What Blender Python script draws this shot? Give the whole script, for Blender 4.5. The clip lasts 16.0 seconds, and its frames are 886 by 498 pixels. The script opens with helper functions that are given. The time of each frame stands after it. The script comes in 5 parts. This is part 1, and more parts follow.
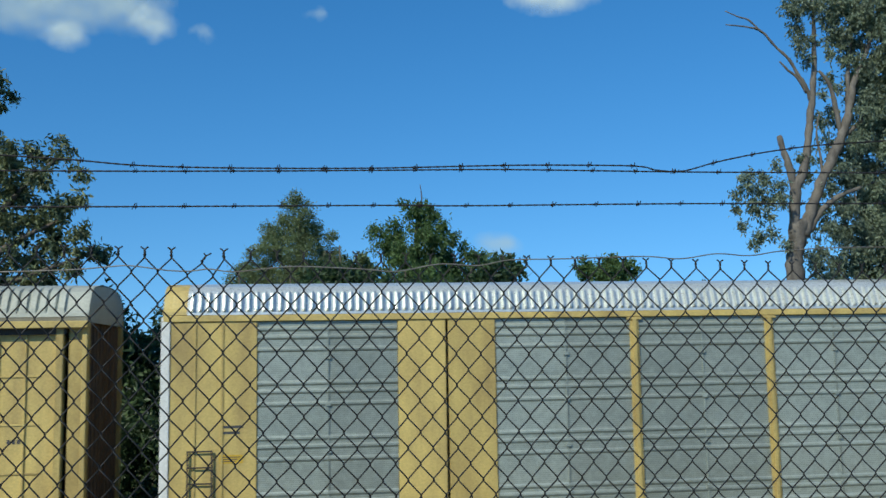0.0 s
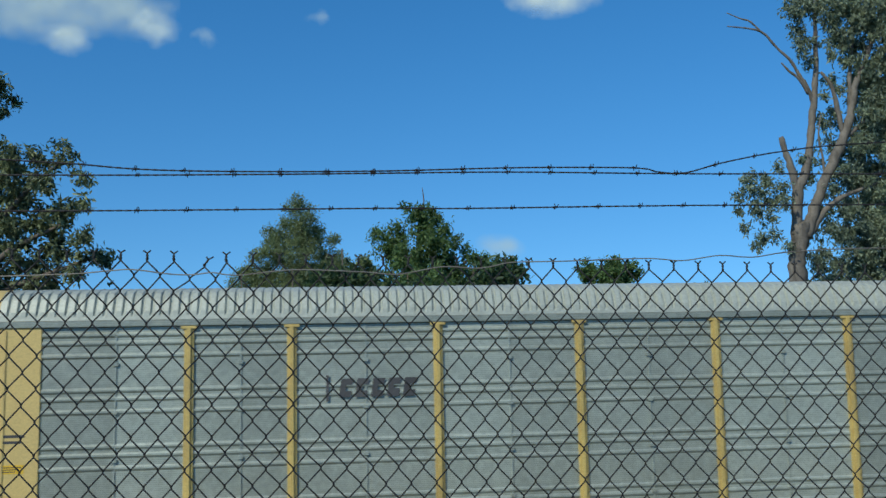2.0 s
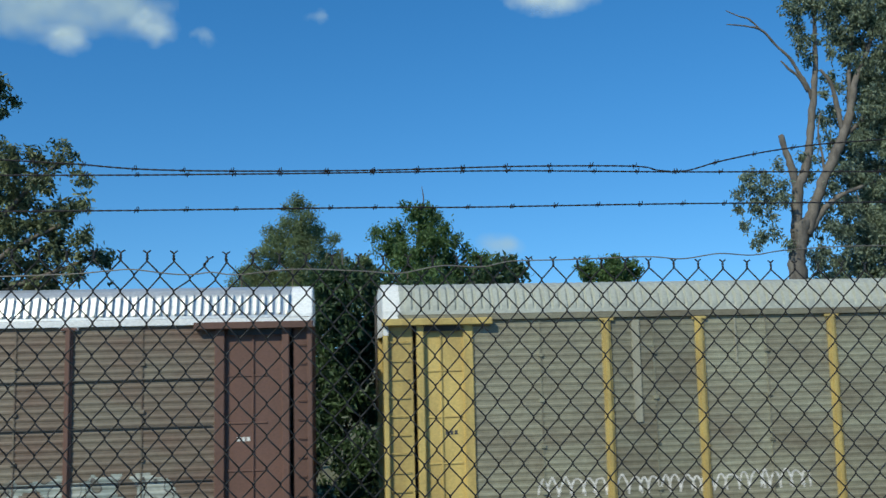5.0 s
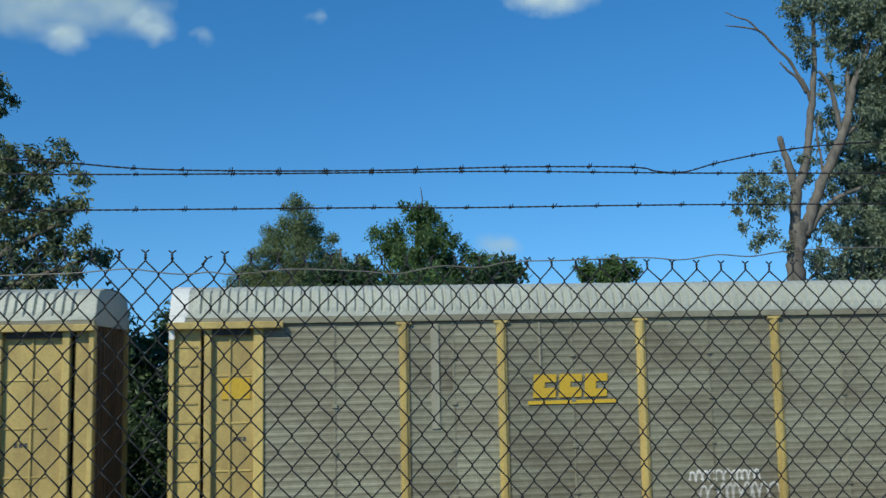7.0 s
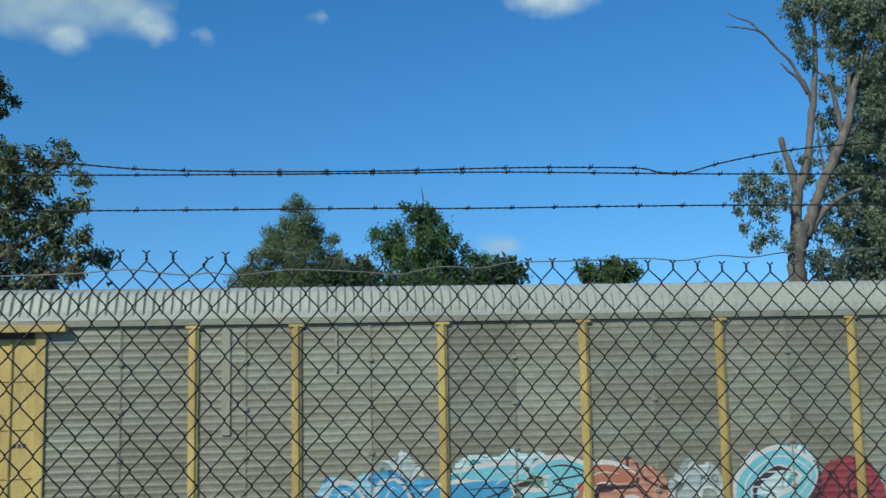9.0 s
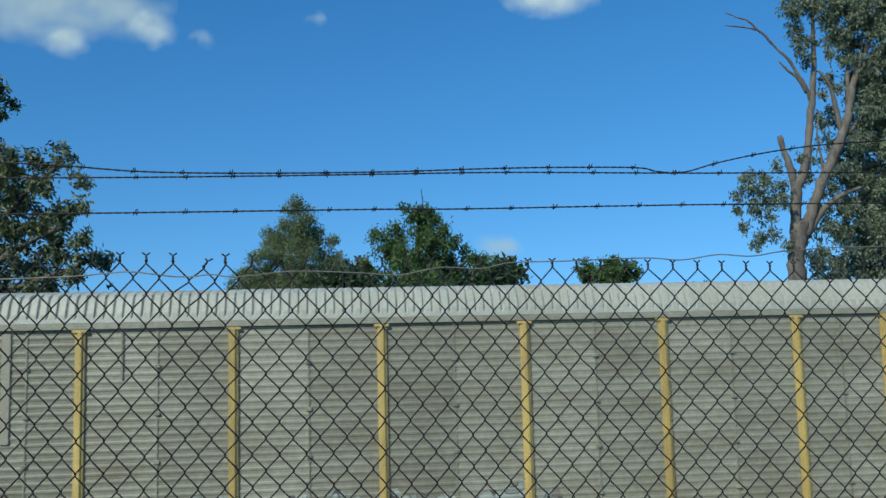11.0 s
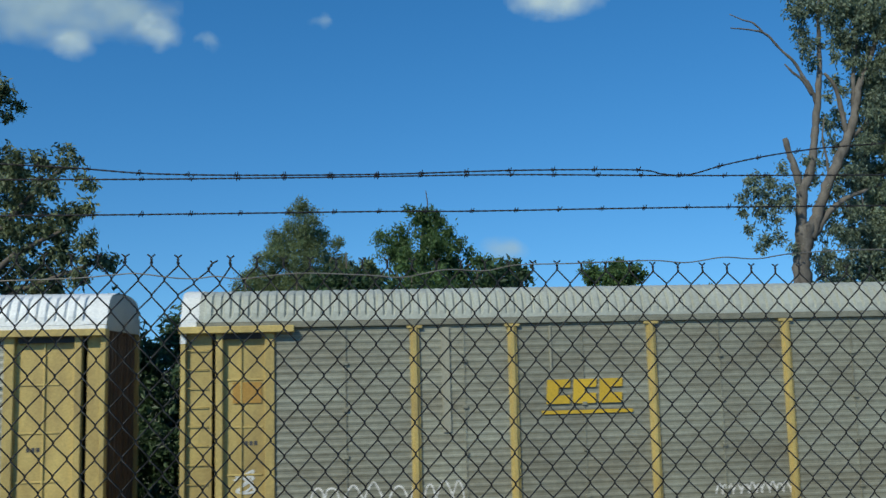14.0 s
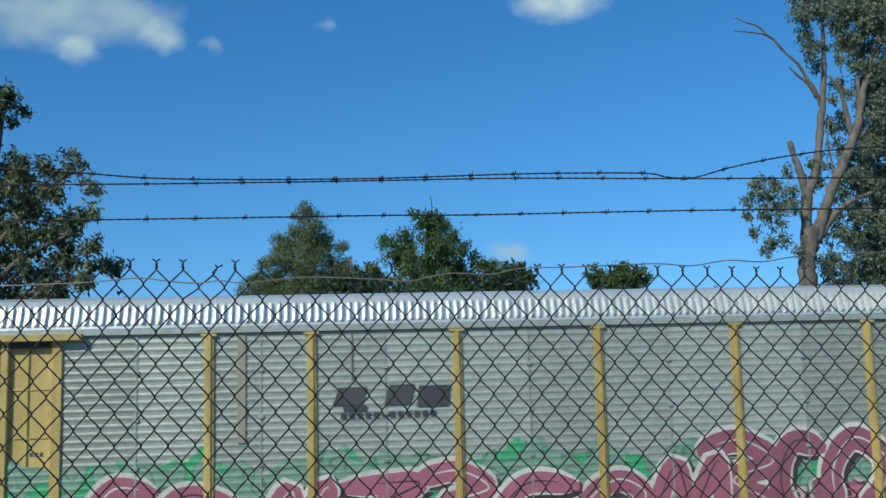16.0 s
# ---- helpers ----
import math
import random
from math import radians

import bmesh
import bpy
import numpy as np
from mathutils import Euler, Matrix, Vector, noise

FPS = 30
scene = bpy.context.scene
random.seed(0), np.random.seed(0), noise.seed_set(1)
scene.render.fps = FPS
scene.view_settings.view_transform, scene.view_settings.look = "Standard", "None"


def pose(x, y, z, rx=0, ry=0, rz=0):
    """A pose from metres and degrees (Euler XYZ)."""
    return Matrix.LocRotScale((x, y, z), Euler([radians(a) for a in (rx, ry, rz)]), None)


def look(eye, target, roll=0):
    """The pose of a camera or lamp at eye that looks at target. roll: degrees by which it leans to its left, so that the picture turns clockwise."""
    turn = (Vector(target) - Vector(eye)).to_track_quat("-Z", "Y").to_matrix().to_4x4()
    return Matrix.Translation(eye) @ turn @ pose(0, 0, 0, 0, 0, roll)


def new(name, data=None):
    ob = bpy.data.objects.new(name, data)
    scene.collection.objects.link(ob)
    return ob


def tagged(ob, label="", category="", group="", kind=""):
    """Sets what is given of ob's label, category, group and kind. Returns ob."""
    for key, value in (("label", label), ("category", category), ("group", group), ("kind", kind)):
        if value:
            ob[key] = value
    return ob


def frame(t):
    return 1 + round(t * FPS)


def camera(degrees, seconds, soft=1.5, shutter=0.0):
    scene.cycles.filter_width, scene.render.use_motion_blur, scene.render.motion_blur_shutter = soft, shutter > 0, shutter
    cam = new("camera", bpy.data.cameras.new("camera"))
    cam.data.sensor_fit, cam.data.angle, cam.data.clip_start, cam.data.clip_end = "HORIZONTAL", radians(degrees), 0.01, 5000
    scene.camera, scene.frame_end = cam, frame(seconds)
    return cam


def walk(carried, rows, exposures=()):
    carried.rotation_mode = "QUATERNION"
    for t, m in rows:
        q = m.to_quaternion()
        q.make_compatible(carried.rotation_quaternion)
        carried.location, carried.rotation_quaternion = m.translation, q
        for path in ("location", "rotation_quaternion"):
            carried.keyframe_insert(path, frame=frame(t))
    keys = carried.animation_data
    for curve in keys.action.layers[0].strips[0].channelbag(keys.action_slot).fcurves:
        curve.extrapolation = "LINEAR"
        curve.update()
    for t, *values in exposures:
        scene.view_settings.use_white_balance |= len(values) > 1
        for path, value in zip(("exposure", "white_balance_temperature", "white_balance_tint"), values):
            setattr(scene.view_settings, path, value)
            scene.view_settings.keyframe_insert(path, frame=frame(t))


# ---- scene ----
# ---- camera: hand-held on one spot, only its aim drifts ----
cam = camera(50, 16.0, soft=1.5, shutter=0.06)
AIM = [
    (0.0, 96.437, 0.949, -6.588), (0.5, 96.531, 0.989, -6.575), (1.0, 96.607, 1.319, -6.519),
    (1.5, 96.637, 1.354, -6.461), (2.0, 96.603, 1.143, -6.429), (2.5, 96.613, 1.115, -6.417),
    (3.0, 96.554, 1.393, -6.416), (3.5, 96.534, 1.456, -6.358), (4.0, 96.548, 1.343, -6.378),
    (6.5, 96.519, 1.317, -6.451), (7.0, 96.558, 1.166, -6.519), (7.5, 96.587, 1.370, -6.510),
    (8.0, 96.574, 1.238, -6.465), (8.5, 96.571, 1.127, -6.479), (9.0, 96.601, 1.142, -6.468),
    (11.5, 96.645, 1.481, -6.450), (12.0, 96.672, 1.349, -6.408), (12.5, 96.712, 1.203, -6.413),
    (13.0, 96.712, 1.368, -6.373), (13.5, 96.735, 1.455, -6.256), (14.0, 96.781, 1.338, -6.172),
    (14.5, 96.822, 1.437, -6.080), (15.0, 96.859, 1.728, -5.957), (15.5, 96.921, 1.558, -5.895),
    (16.0, 97.013, 1.449, -5.884)]
walk(cam, [(t, pose(0, 0, 1.55, a, b, c)) for t, a, b, c in AIM], [(t, e, 6450, 1) for t, e in (
    (0.0, -0.05), (2.0, -0.12), (4.0, -0.06), (6.5, -0.10), (8.0, -0.07), (9.0, -0.07), (12.5, -0.06), (13.0, -0.11), (13.5, -0.18), (14.0, -0.22), (15.0, -0.16), (16.0, -0.09))])

# ---- light: clear day, sun half way up behind the camera to its left ----
SUN_FROM = Vector((-0.62, -0.71, 0.76)).normalized()
world = bpy.data.worlds.new("sky")
scene.world = world
world.use_nodes = True
wn, wl = world.node_tree.nodes, world.node_tree.links
sky = wn.new("ShaderNodeTexSky")
sky.sky_type, sky.sun_disc = "NISHITA", False
sky.sun_elevation = math.asin(SUN_FROM.z)
sky.sun_rotation = math.atan2(SUN_FROM.x, SUN_FROM.y)
sky.air_density, sky.dust_density, sky.ozone_density = 1.0, 0.0, 5.0
sky.altitude = 1500
wn["Background"].inputs["Strength"].default_value = 0.143
vivid = wn.new("ShaderNodeHueSaturation")
vivid.inputs["Saturation"].default_value = 1.235
# dry clear air: the pale band at the horizon is kept out
way, lift_up, unit = wn.new("ShaderNodeTexCoord"), wn.new("ShaderNodeMapping"), wn.new("ShaderNodeVectorMath")
lift_up.inputs["Location"].default_value, lift_up.inputs["Scale"].default_value = (0, 0, 0.095), (1, 1, 0.70)
unit.operation = "NORMALIZE"
wl.new(way.outputs["Generated"], lift_up.inputs[0])
wl.new(lift_up.outputs[0], unit.inputs[0])
wl.new(unit.outputs[0], sky.inputs["Vector"])
wl.new(sky.outputs[0], vivid.inputs["Color"])
wl.new(vivid.outputs[0], wn["Background"].inputs["Color"])
sun = new("sun", bpy.data.lights.new("sun", "SUN"))
sun.data.energy, sun.data.angle, sun.data.color = 4.0, radians(0.55), (1.0, 0.935, 0.80)
sun.matrix_world = look(SUN_FROM * 200, (0, 0, 0))

# ---- the place in numbers ----
NEAR = 18.75          # the cars' near side
RAIL = -2.77          # top of the rails
GROUND = -3.45        # ground beside the track
LENGTH = 28.6         # one car with its coupling
PERIOD = 1.7525       # seconds from car to car
SPEED = LENGTH / PERIOD + 0.009
BODY = 27.22
WIDE = 3.05
EAVE = 5.20
BAYS = (0.0, 1.78, 4.50, 6.45, 9.30, 12.16, 15.01, 17.87, 20.72, 22.66, 25.36, 27.22)


# ---- materials ----
def material(name):
    m = bpy.data.materials.new(name)
    m.use_nodes = True
    return m, m.node_tree.nodes, m.node_tree.links, m.node_tree.nodes["Principled BSDF"]


def ramp(nodes, stops):
    r = nodes.new("ShaderNodeValToRGB")
    while len(r.color_ramp.elements) < len(stops):
        r.color_ramp.elements.new(0.5)
    for e, (p, c) in zip(r.color_ramp.elements, stops):
        e.position, e.color = p, (*c, 1) if len(c) == 3 else c
    return r


def noise_node(nodes, links, scale, detail=4, rough=0.6, stretch=(1, 1, 1), kind="Object"):
    co, mp, n = nodes.new("ShaderNodeTexCoord"), nodes.new("ShaderNodeMapping"), nodes.new("ShaderNodeTexNoise")
    mp.inputs["Scale"].default_value = stretch
    n.inputs["Scale"].default_value, n.inputs["Detail"].default_value = scale, detail
    n.inputs["Roughness"].default_value = rough
    links.new(co.outputs[kind], mp.inputs[0])
    links.new(mp.outputs[0], n.inputs["Vector"])
    return n


def mixed(nodes, links, mode, fac, a, b):
    x = nodes.new("ShaderNodeMix")
    x.data_type, x.blend_type = "RGBA", mode
    for sock, v in ((x.inputs[0], fac), (x.inputs[6], a), (x.inputs[7], b)):
        if hasattr(v, "is_output"):
            links.new(v, sock)
        elif isinstance(v, tuple):
            sock.default_value = (*v, 1)
        else:
            sock.default_value = v
    return x.outputs[2]


def worn(name, base, dirt, rough=0.6, metal=0.0, scale=1.2, amount=0.5, stretch=(1, 1, 0.35), fine=22.0, bump=0.15, spread=0.12):
    """A surface with broad stains, fine grain and a little change from piece to piece."""
    m, n, l, b = material(name)
    big = noise_node(n, l, scale, 5, 0.62, stretch)
    small = noise_node(n, l, fine, 4, 0.65)
    info, apart = n.new("ShaderNodeObjectInfo"), n.new("ShaderNodeMath")
    apart.operation = "MULTIPLY"
    apart.inputs[1].default_value = 41.0
    l.new(info.outputs["Random"], apart.inputs[0])
    big.noise_dimensions = "4D"
    l.new(apart.outputs[0], big.inputs["W"])
    r1 = ramp(n, [(0.38, (0, 0, 0)), (0.72, (1, 1, 1))])
    l.new(big.outputs[0], r1.inputs[0])
    scaled = n.new("ShaderNodeMath")
    scaled.operation = "MULTIPLY"
    l.new(r1.outputs[0], scaled.inputs[0])
    scaled.inputs[1].default_value = amount
    c = mixed(n, l, "MIX", scaled.outputs[0], base, dirt)
    r2 = ramp(n, [(0.3, (0.82, 0.82, 0.82)), (0.7, (1.12, 1.12, 1.12))])
    l.new(small.outputs[0], r2.inputs[0])
    c = mixed(n, l, "MULTIPLY", 1.0, c, r2.outputs[0])
    r3 = ramp(n, [(0.0, (1 - spread,) * 3), (1.0, (1 + spread,) * 3)])
    l.new(info.outputs["Random"], r3.inputs[0])
    c = mixed(n, l, "MULTIPLY", 1.0, c, r3.outputs[0])
    l.new(c, b.inputs["Base Color"])
    b.inputs["Metallic"].default_value = metal
    rr = n.new("ShaderNodeMapRange")
    rr.inputs[3].default_value, rr.inputs[4].default_value = max(0.05, rough - 0.12), min(1, rough + 0.14)
    l.new(small.outputs[0], rr.inputs[0])
    l.new(rr.outputs[0], b.inputs["Roughness"])
    bp = n.new("ShaderNodeBump")
    bp.inputs["Strength"].default_value, bp.inputs["Distance"].default_value = bump, 0.01
    l.new(small.outputs[0], bp.inputs["Height"])
    l.new(bp.outputs[0], b.inputs["Normal"])
    return m


def perforated(name, base, dirt, rough, metal, amount):
    """Galvanised sheet pierced with rows of small holes, seen as fine dark dots."""
    m = worn(name, base, dirt, rough, metal, scale=0.8, amount=amount, stretch=(0.5, 1, 1.6), fine=9.0, bump=0.1, spread=0.16)
    n, l = m.node_tree.nodes, m.node_tree.links
    b = n["Principled BSDF"]
    old = b.inputs["Base Color"].links[0].from_socket
    co, mp, v = n.new("ShaderNodeTexCoord"), n.new("ShaderNodeMapping"), n.new("ShaderNodeTexVoronoi")
    mp.inputs["Scale"].default_value = (1, 0.01, 1)
    v.inputs["Scale"].default_value, v.inputs["Randomness"].default_value = 26, 0.05
    l.new(co.outputs["Object"], mp.inputs[0])
    l.new(mp.outputs[0], v.inputs["Vector"])
    r = ramp(n, [(0.22, (0.25, 0.25, 0.25)), (0.34, (1, 1, 1))])
    l.new(v.outputs["Distance"], r.inputs[0])
    l.new(mixed(n, l, "MULTIPLY", 0.35, old, r.outputs[0]), b.inputs["Base Color"])
    return m


def foliage(name, dark, light, trans=0.3):
    m, n, l, b = material(name)
    geo = n.new("ShaderNodeNewGeometry")
    r = ramp(n, [(0.0, dark), (0.8, light), (1.0, tuple(min(1, 1.25 * c) for c in light))])
    l.new(geo.outputs["Random Per Island"], r.inputs[0])
    big = noise_node(n, l, 0.9, 2)
    r2 = ramp(n, [(0.3, (0.7, 0.72, 0.7)), (0.7, (1.2, 1.18, 1.1))])
    l.new(big.outputs[0], r2.inputs[0])
    c = mixed(n, l, "MULTIPLY", 1.0, r.outputs[0], r2.outputs[0])
    l.new(c, b.inputs["Base Color"])
    b.inputs["Roughness"].default_value = 0.5
    t = n.new("ShaderNodeBsdfTranslucent")
    l.new(c, t.inputs[0])
    mx = n.new("ShaderNodeMixShader")
    mx.inputs[0].default_value = trans
    l.new(b.outputs[0], mx.inputs[1])
    l.new(t.outputs[0], mx.inputs[2])
    l.new(mx.outputs[0], n["Material Output"].inputs[0])
    return m


def spray_paint(name, colours, line, scale, bands=7.0):
    """Spray-can lettering too tangled to read: rounded patches of colour with curved outlines."""
    m, n, l, b = material(name)
    shape = noise_node(n, l, scale, 1.2, 0.4, (1, 0.05, 0.8))
    mul, fl, fr = n.new("ShaderNodeMath"), n.new("ShaderNodeMath"), n.new("ShaderNodeMath")
    mul.operation, fl.operation, fr.operation = "MULTIPLY", "FLOOR", "FRACT"
    mul.inputs[1].default_value = bands
    l.new(shape.outputs[0], mul.inputs[0])
    l.new(mul.outputs[0], fl.inputs[0])
    l.new(mul.outputs[0], fr.inputs[0])
    hue = n.new("ShaderNodeTexWhiteNoise")
    hue.noise_dimensions = "1D"
    l.new(fl.outputs[0], hue.inputs["W"])
    r = ramp(n, [(i / len(colours), c) for i, c in enumerate(colours)])
    r.color_ramp.interpolation = "CONSTANT"
    l.new(hue.outputs["Value"], r.inputs[0])
    r2 = ramp(n, [(0.0, (1, 1, 1)), (0.10, (1, 1, 1)), (0.17, (0, 0, 0))])
    l.new(fr.outputs[0], r2.inputs[0])
    c = mixed(n, l, "MIX", r2.outputs[0], r.outputs[0], line)
    fade = noise_node(n, l, 7.0, 4)
    r3 = ramp(n, [(0.3, (0.75, 0.75, 0.75)), (0.7, (1.1, 1.1, 1.1))])
    l.new(fade.outputs[0], r3.inputs[0])
    l.new(mixed(n, l, "MULTIPLY", 1.0, c, r3.outputs[0]), b.inputs["Base Color"])
    b.inputs["Roughness"].default_value = 0.5
    return m


def cloud_material(name, thick, colour, fine=0.022, push=1.0, rim=0.0):
    m, n, l, b = material(name)
    co, g, geo = n.new("ShaderNodeTexCoord"), n.new("ShaderNodeTexGradient"), n.new("ShaderNodeNewGeometry")
    g.gradient_type = "SPHERICAL"

    def billow(scale):
        far, w = n.new("ShaderNodeVectorMath"), n.new("ShaderNodeTexNoise")
        far.operation = "SCALE"
        far.inputs[3].default_value = scale
        w.inputs["Scale"].default_value, w.inputs["Detail"].default_value, w.inputs["Roughness"].default_value = 1.0, 4, 0.5
        l.new(geo.outputs["Position"], far.inputs[0])
        l.new(far.outputs[0], w.inputs["Vector"])
        return w
    sub, add = n.new("ShaderNodeVectorMath"), n.new("ShaderNodeVectorMath")
    sub.operation, add.operation = "SUBTRACT", "MULTIPLY_ADD"
    sub.inputs[1].default_value, add.inputs[1].default_value = (0.5, 0.5, 0.5), (push, 0.0, push)
    l.new(billow(fine).outputs["Color"], sub.inputs[0])
    l.new(sub.outputs[0], add.inputs[0])
    l.new(co.outputs["Object"], add.inputs[2])
    l.new(add.outputs[0], g.inputs[0])
    r = ramp(n, [(rim, (0, 0, 0)), (rim * 0.6 + 0.35, (thick * 0.35,) * 3), (0.85, (thick,) * 3)])
    l.new(g.outputs[0], r.inputs[0])
    holes = ramp(n, [(0.30, (0.45, 0.45, 0.45)), (0.62, (1, 1, 1))])
    l.new(billow(0.020).outputs[0], holes.inputs[0])
    dens = mixed(n, l, "MULTIPLY", 1.0, r.outputs[0], holes.outputs[0])
    e, t, mx = n.new("ShaderNodeEmission"), n.new("ShaderNodeBsdfTransparent"), n.new("ShaderNodeMixShader")
    e.inputs[0].default_value = (*colour, 1)
    l.new(dens, mx.inputs[0])
    l.new(t.outputs[0], mx.inputs[1])
    l.new(e.outputs[0], mx.inputs[2])
    l.new(mx.outputs[0], n["Material Output"].inputs[0])
    return m


YELLOW = worn("yellow_rack_paint", (0.57, 0.43, 0.145), (0.29, 0.205, 0.08), 0.5, amount=0.85, scale=1.8)
YELLOW_PALE = worn("faded_yellow_paint", (0.56, 0.425, 0.165), (0.43, 0.315, 0.125), 0.6, amount=0.6)
BROWN = worn("boxcar_brown_paint", (0.150, 0.078, 0.058), (0.10, 0.058, 0.045), 0.65, amount=0.7)
BROWN_CLEAN = worn("clean_brown_paint", (0.14, 0.05, 0.038), (0.10, 0.045, 0.036), 0.6, amount=0.5)
CREAM = worn("bleached_cream_paint", (0.56, 0.49, 0.33), (0.36, 0.29, 0.17), 0.65, amount=0.8, stretch=(3, 3, 0.2))
# stained brown, darkened to put shade on doors facing away from the sun
SHADED_END = worn("shaded_end_door_brown", (0.16, 0.105, 0.065), (0.07, 0.045, 0.03), 0.8, amount=0.8)
STEEL = worn("weathered_black_steel", (0.035, 0.033, 0.032), (0.07, 0.05, 0.035), 0.7)
WHITE = worn("white_paint", (0.75, 0.75, 0.72), (0.55, 0.53, 0.48), 0.55, amount=0.4)
ROOF_GALV = worn("galvanised_roof", (0.70, 0.73, 0.70), (0.52, 0.545, 0.52), 0.30, 0.45, amount=0.5, spread=0.05)
ROOF_PALE = worn("pale_roof_sheet", (0.40, 0.43, 0.385), (0.29, 0.31, 0.275), 0.5, 0.15, amount=0.6, spread=0.05)
ROOF_SILVER = worn("silver_roof_paint", (0.70, 0.71, 0.69), (0.52, 0.52, 0.49), 0.36, 0.55, amount=0.4, spread=0.03)
ROOF_DULL = worn("dull_roof_sheet", (0.43, 0.445, 0.385), (0.29, 0.295, 0.25), 0.6, 0.10, amount=0.6, spread=0.05)
ROOF_WHITE = worn("white_roof_paint", (0.82, 0.83, 0.82), (0.66, 0.66, 0.63), 0.5, amount=0.35, spread=0.03)
PANEL_BRIGHT = perforated("bright_perforated_panel", (0.345, 0.38, 0.34), (0.235, 0.27, 0.24), 0.42, 0.25, 0.6)
PANEL_LIGHT = perforated("light_perforated_panel", (0.39, 0.43, 0.385), (0.28, 0.315, 0.285), 0.45, 0.25, 0.5)
PANEL_DULL = perforated("dull_perforated_panel", (0.315, 0.315, 0.245), (0.205, 0.185, 0.13), 0.55, 0.08, 0.9)
PANEL_TAN = perforated("tan_perforated_panel", (0.285, 0.28, 0.20), (0.165, 0.138, 0.095), 0.6, 0.05, 1.0)
PANEL_PALE = perforated("pale_perforated_panel", (0.34, 0.335, 0.275), (0.21, 0.195, 0.155), 0.55, 0.08, 0.9)
PANEL_BROWN = perforated("brown_perforated_panel", (0.20, 0.175, 0.13), (0.15, 0.09, 0.065), 0.65, 0.05, 1.0)
STRIP = worn("pale_strip_paint", (0.34, 0.325, 0.245), (0.23, 0.21, 0.16), 0.6, amount=0.8)
SEAM = worn("seam_shadow_black", (0.03, 0.03, 0.03), (0.05, 0.045, 0.04), 0.7)
WIRE = worn("black_coated_wire", (0.010, 0.010, 0.011), (0.03, 0.026, 0.024), 0.62, amount=0.4, scale=6)
BARBED = worn("rusty_barbed_wire", (0.022, 0.021, 0.026), (0.05, 0.035, 0.03), 0.65, 0.2, scale=9)
TENSION = worn("bright_galvanised_wire", (0.30, 0.28, 0.25), (0.14, 0.11, 0.09), 0.5, 0.4, scale=5, amount=0.8)
BARK = worn("grey_bark", (0.185, 0.165, 0.14), (0.045, 0.038, 0.032), 0.85, scale=5.0, stretch=(1, 1, 0.3), fine=16, bump=1.0, amount=0.9)
BARK_DARK = worn("dark_bark", (0.11, 0.09, 0.07), (0.06, 0.05, 0.04), 0.9, scale=2.2, stretch=(1, 1, 0.25), fine=14, bump=0.6)
SOIL = worn("dry_grass_ground", (0.16, 0.15, 0.07), (0.10, 0.085, 0.05), 0.95, scale=0.35, stretch=(1, 1, 1), fine=9, bump=0.5)
BALLAST = worn("grey_ballast", (0.22, 0.21, 0.20), (0.13, 0.12, 0.11), 0.95, scale=1.5, stretch=(1, 1, 1), fine=18, bump=1.0)
TIMBER = worn("creosoted_timber", (0.07, 0.055, 0.045), (0.04, 0.03, 0.025), 0.9)
LEAF_LEFT = foliage("broad_leaf", (0.035, 0.058, 0.028), (0.235, 0.275, 0.145), 0.40)
LEAF_RIGHT = foliage("gum_leaf", (0.085, 0.120, 0.078), (0.320, 0.385, 0.285), 0.5)
LEAF_DEEP = foliage("deep_green_leaf", (0.045, 0.075, 0.048), (0.190, 0.245, 0.170), 0.45)
LEAF_A = foliage("soft_grey_leaf", (0.150, 0.200, 0.095), (0.250, 0.310, 0.155), 0.5)
LEAF_B = foliage("vine_leaf", (0.052, 0.098, 0.032), (0.160, 0.260, 0.092), 0.5)
LEAF_BUSH = foliage("shrub_leaf", (0.025, 0.050, 0.020), (0.075, 0.125, 0.050), 0.35)
CLOUD = cloud_material("cloud_vapour", 0.50, (0.44, 0.57, 0.64))
PUFF = cloud_material("bright_cloud_vapour", 0.68, (0.62, 0.74, 0.76), 0.03, 0.8)
WISP = cloud_material("thin_cloud_vapour", 0.20, (0.50, 0.64, 0.72), 0.045, 1.2, 0.22)
MARK_YELLOW = worn("yellow_lettering", (0.62, 0.40, 0.03), (0.5, 0.32, 0.05), 0.5)
MARK_BLACK = worn("faded_black_lettering", (0.05, 0.05, 0.055), (0.10, 0.10, 0.10), 0.6)
MARK_ORANGE = worn("orange_lettering", (0.72, 0.16, 0.05), (0.6, 0.15, 0.06), 0.5)
MARK_OCHRE = worn("ochre_sign_paint", (0.40, 0.22, 0.04), (0.30, 0.18, 0.05), 0.5)
PINK_PAINT = worn("dusty_pink_spray_paint", (0.37, 0.125, 0.185), (0.27, 0.095, 0.14), 0.5, scale=2.0)
CYAN_PAINT = worn("cyan_spray_paint", (0.16, 0.46, 0.54), (0.30, 0.56, 0.58), 0.5, scale=2.0)
SKY_PAINT = worn("light_blue_spray_paint", (0.07, 0.32, 0.56), (0.14, 0.42, 0.62), 0.5, scale=2.0)
SALMON_PAINT = worn("salmon_spray_paint", (0.48, 0.19, 0.12), (0.36, 0.14, 0.09), 0.5, scale=2.0)
PLUM_PAINT = worn("plum_spray_paint", (0.29, 0.105, 0.155), (0.18, 0.07, 0.10), 0.5, scale=2.0)
EDGE_PAINT = worn("off_white_spray_paint", (0.62, 0.60, 0.56), (0.42, 0.40, 0.37), 0.5, scale=3.0)
INK_PAINT = worn("black_spray_paint", (0.045, 0.035, 0.042), (0.08, 0.06, 0.065), 0.5)
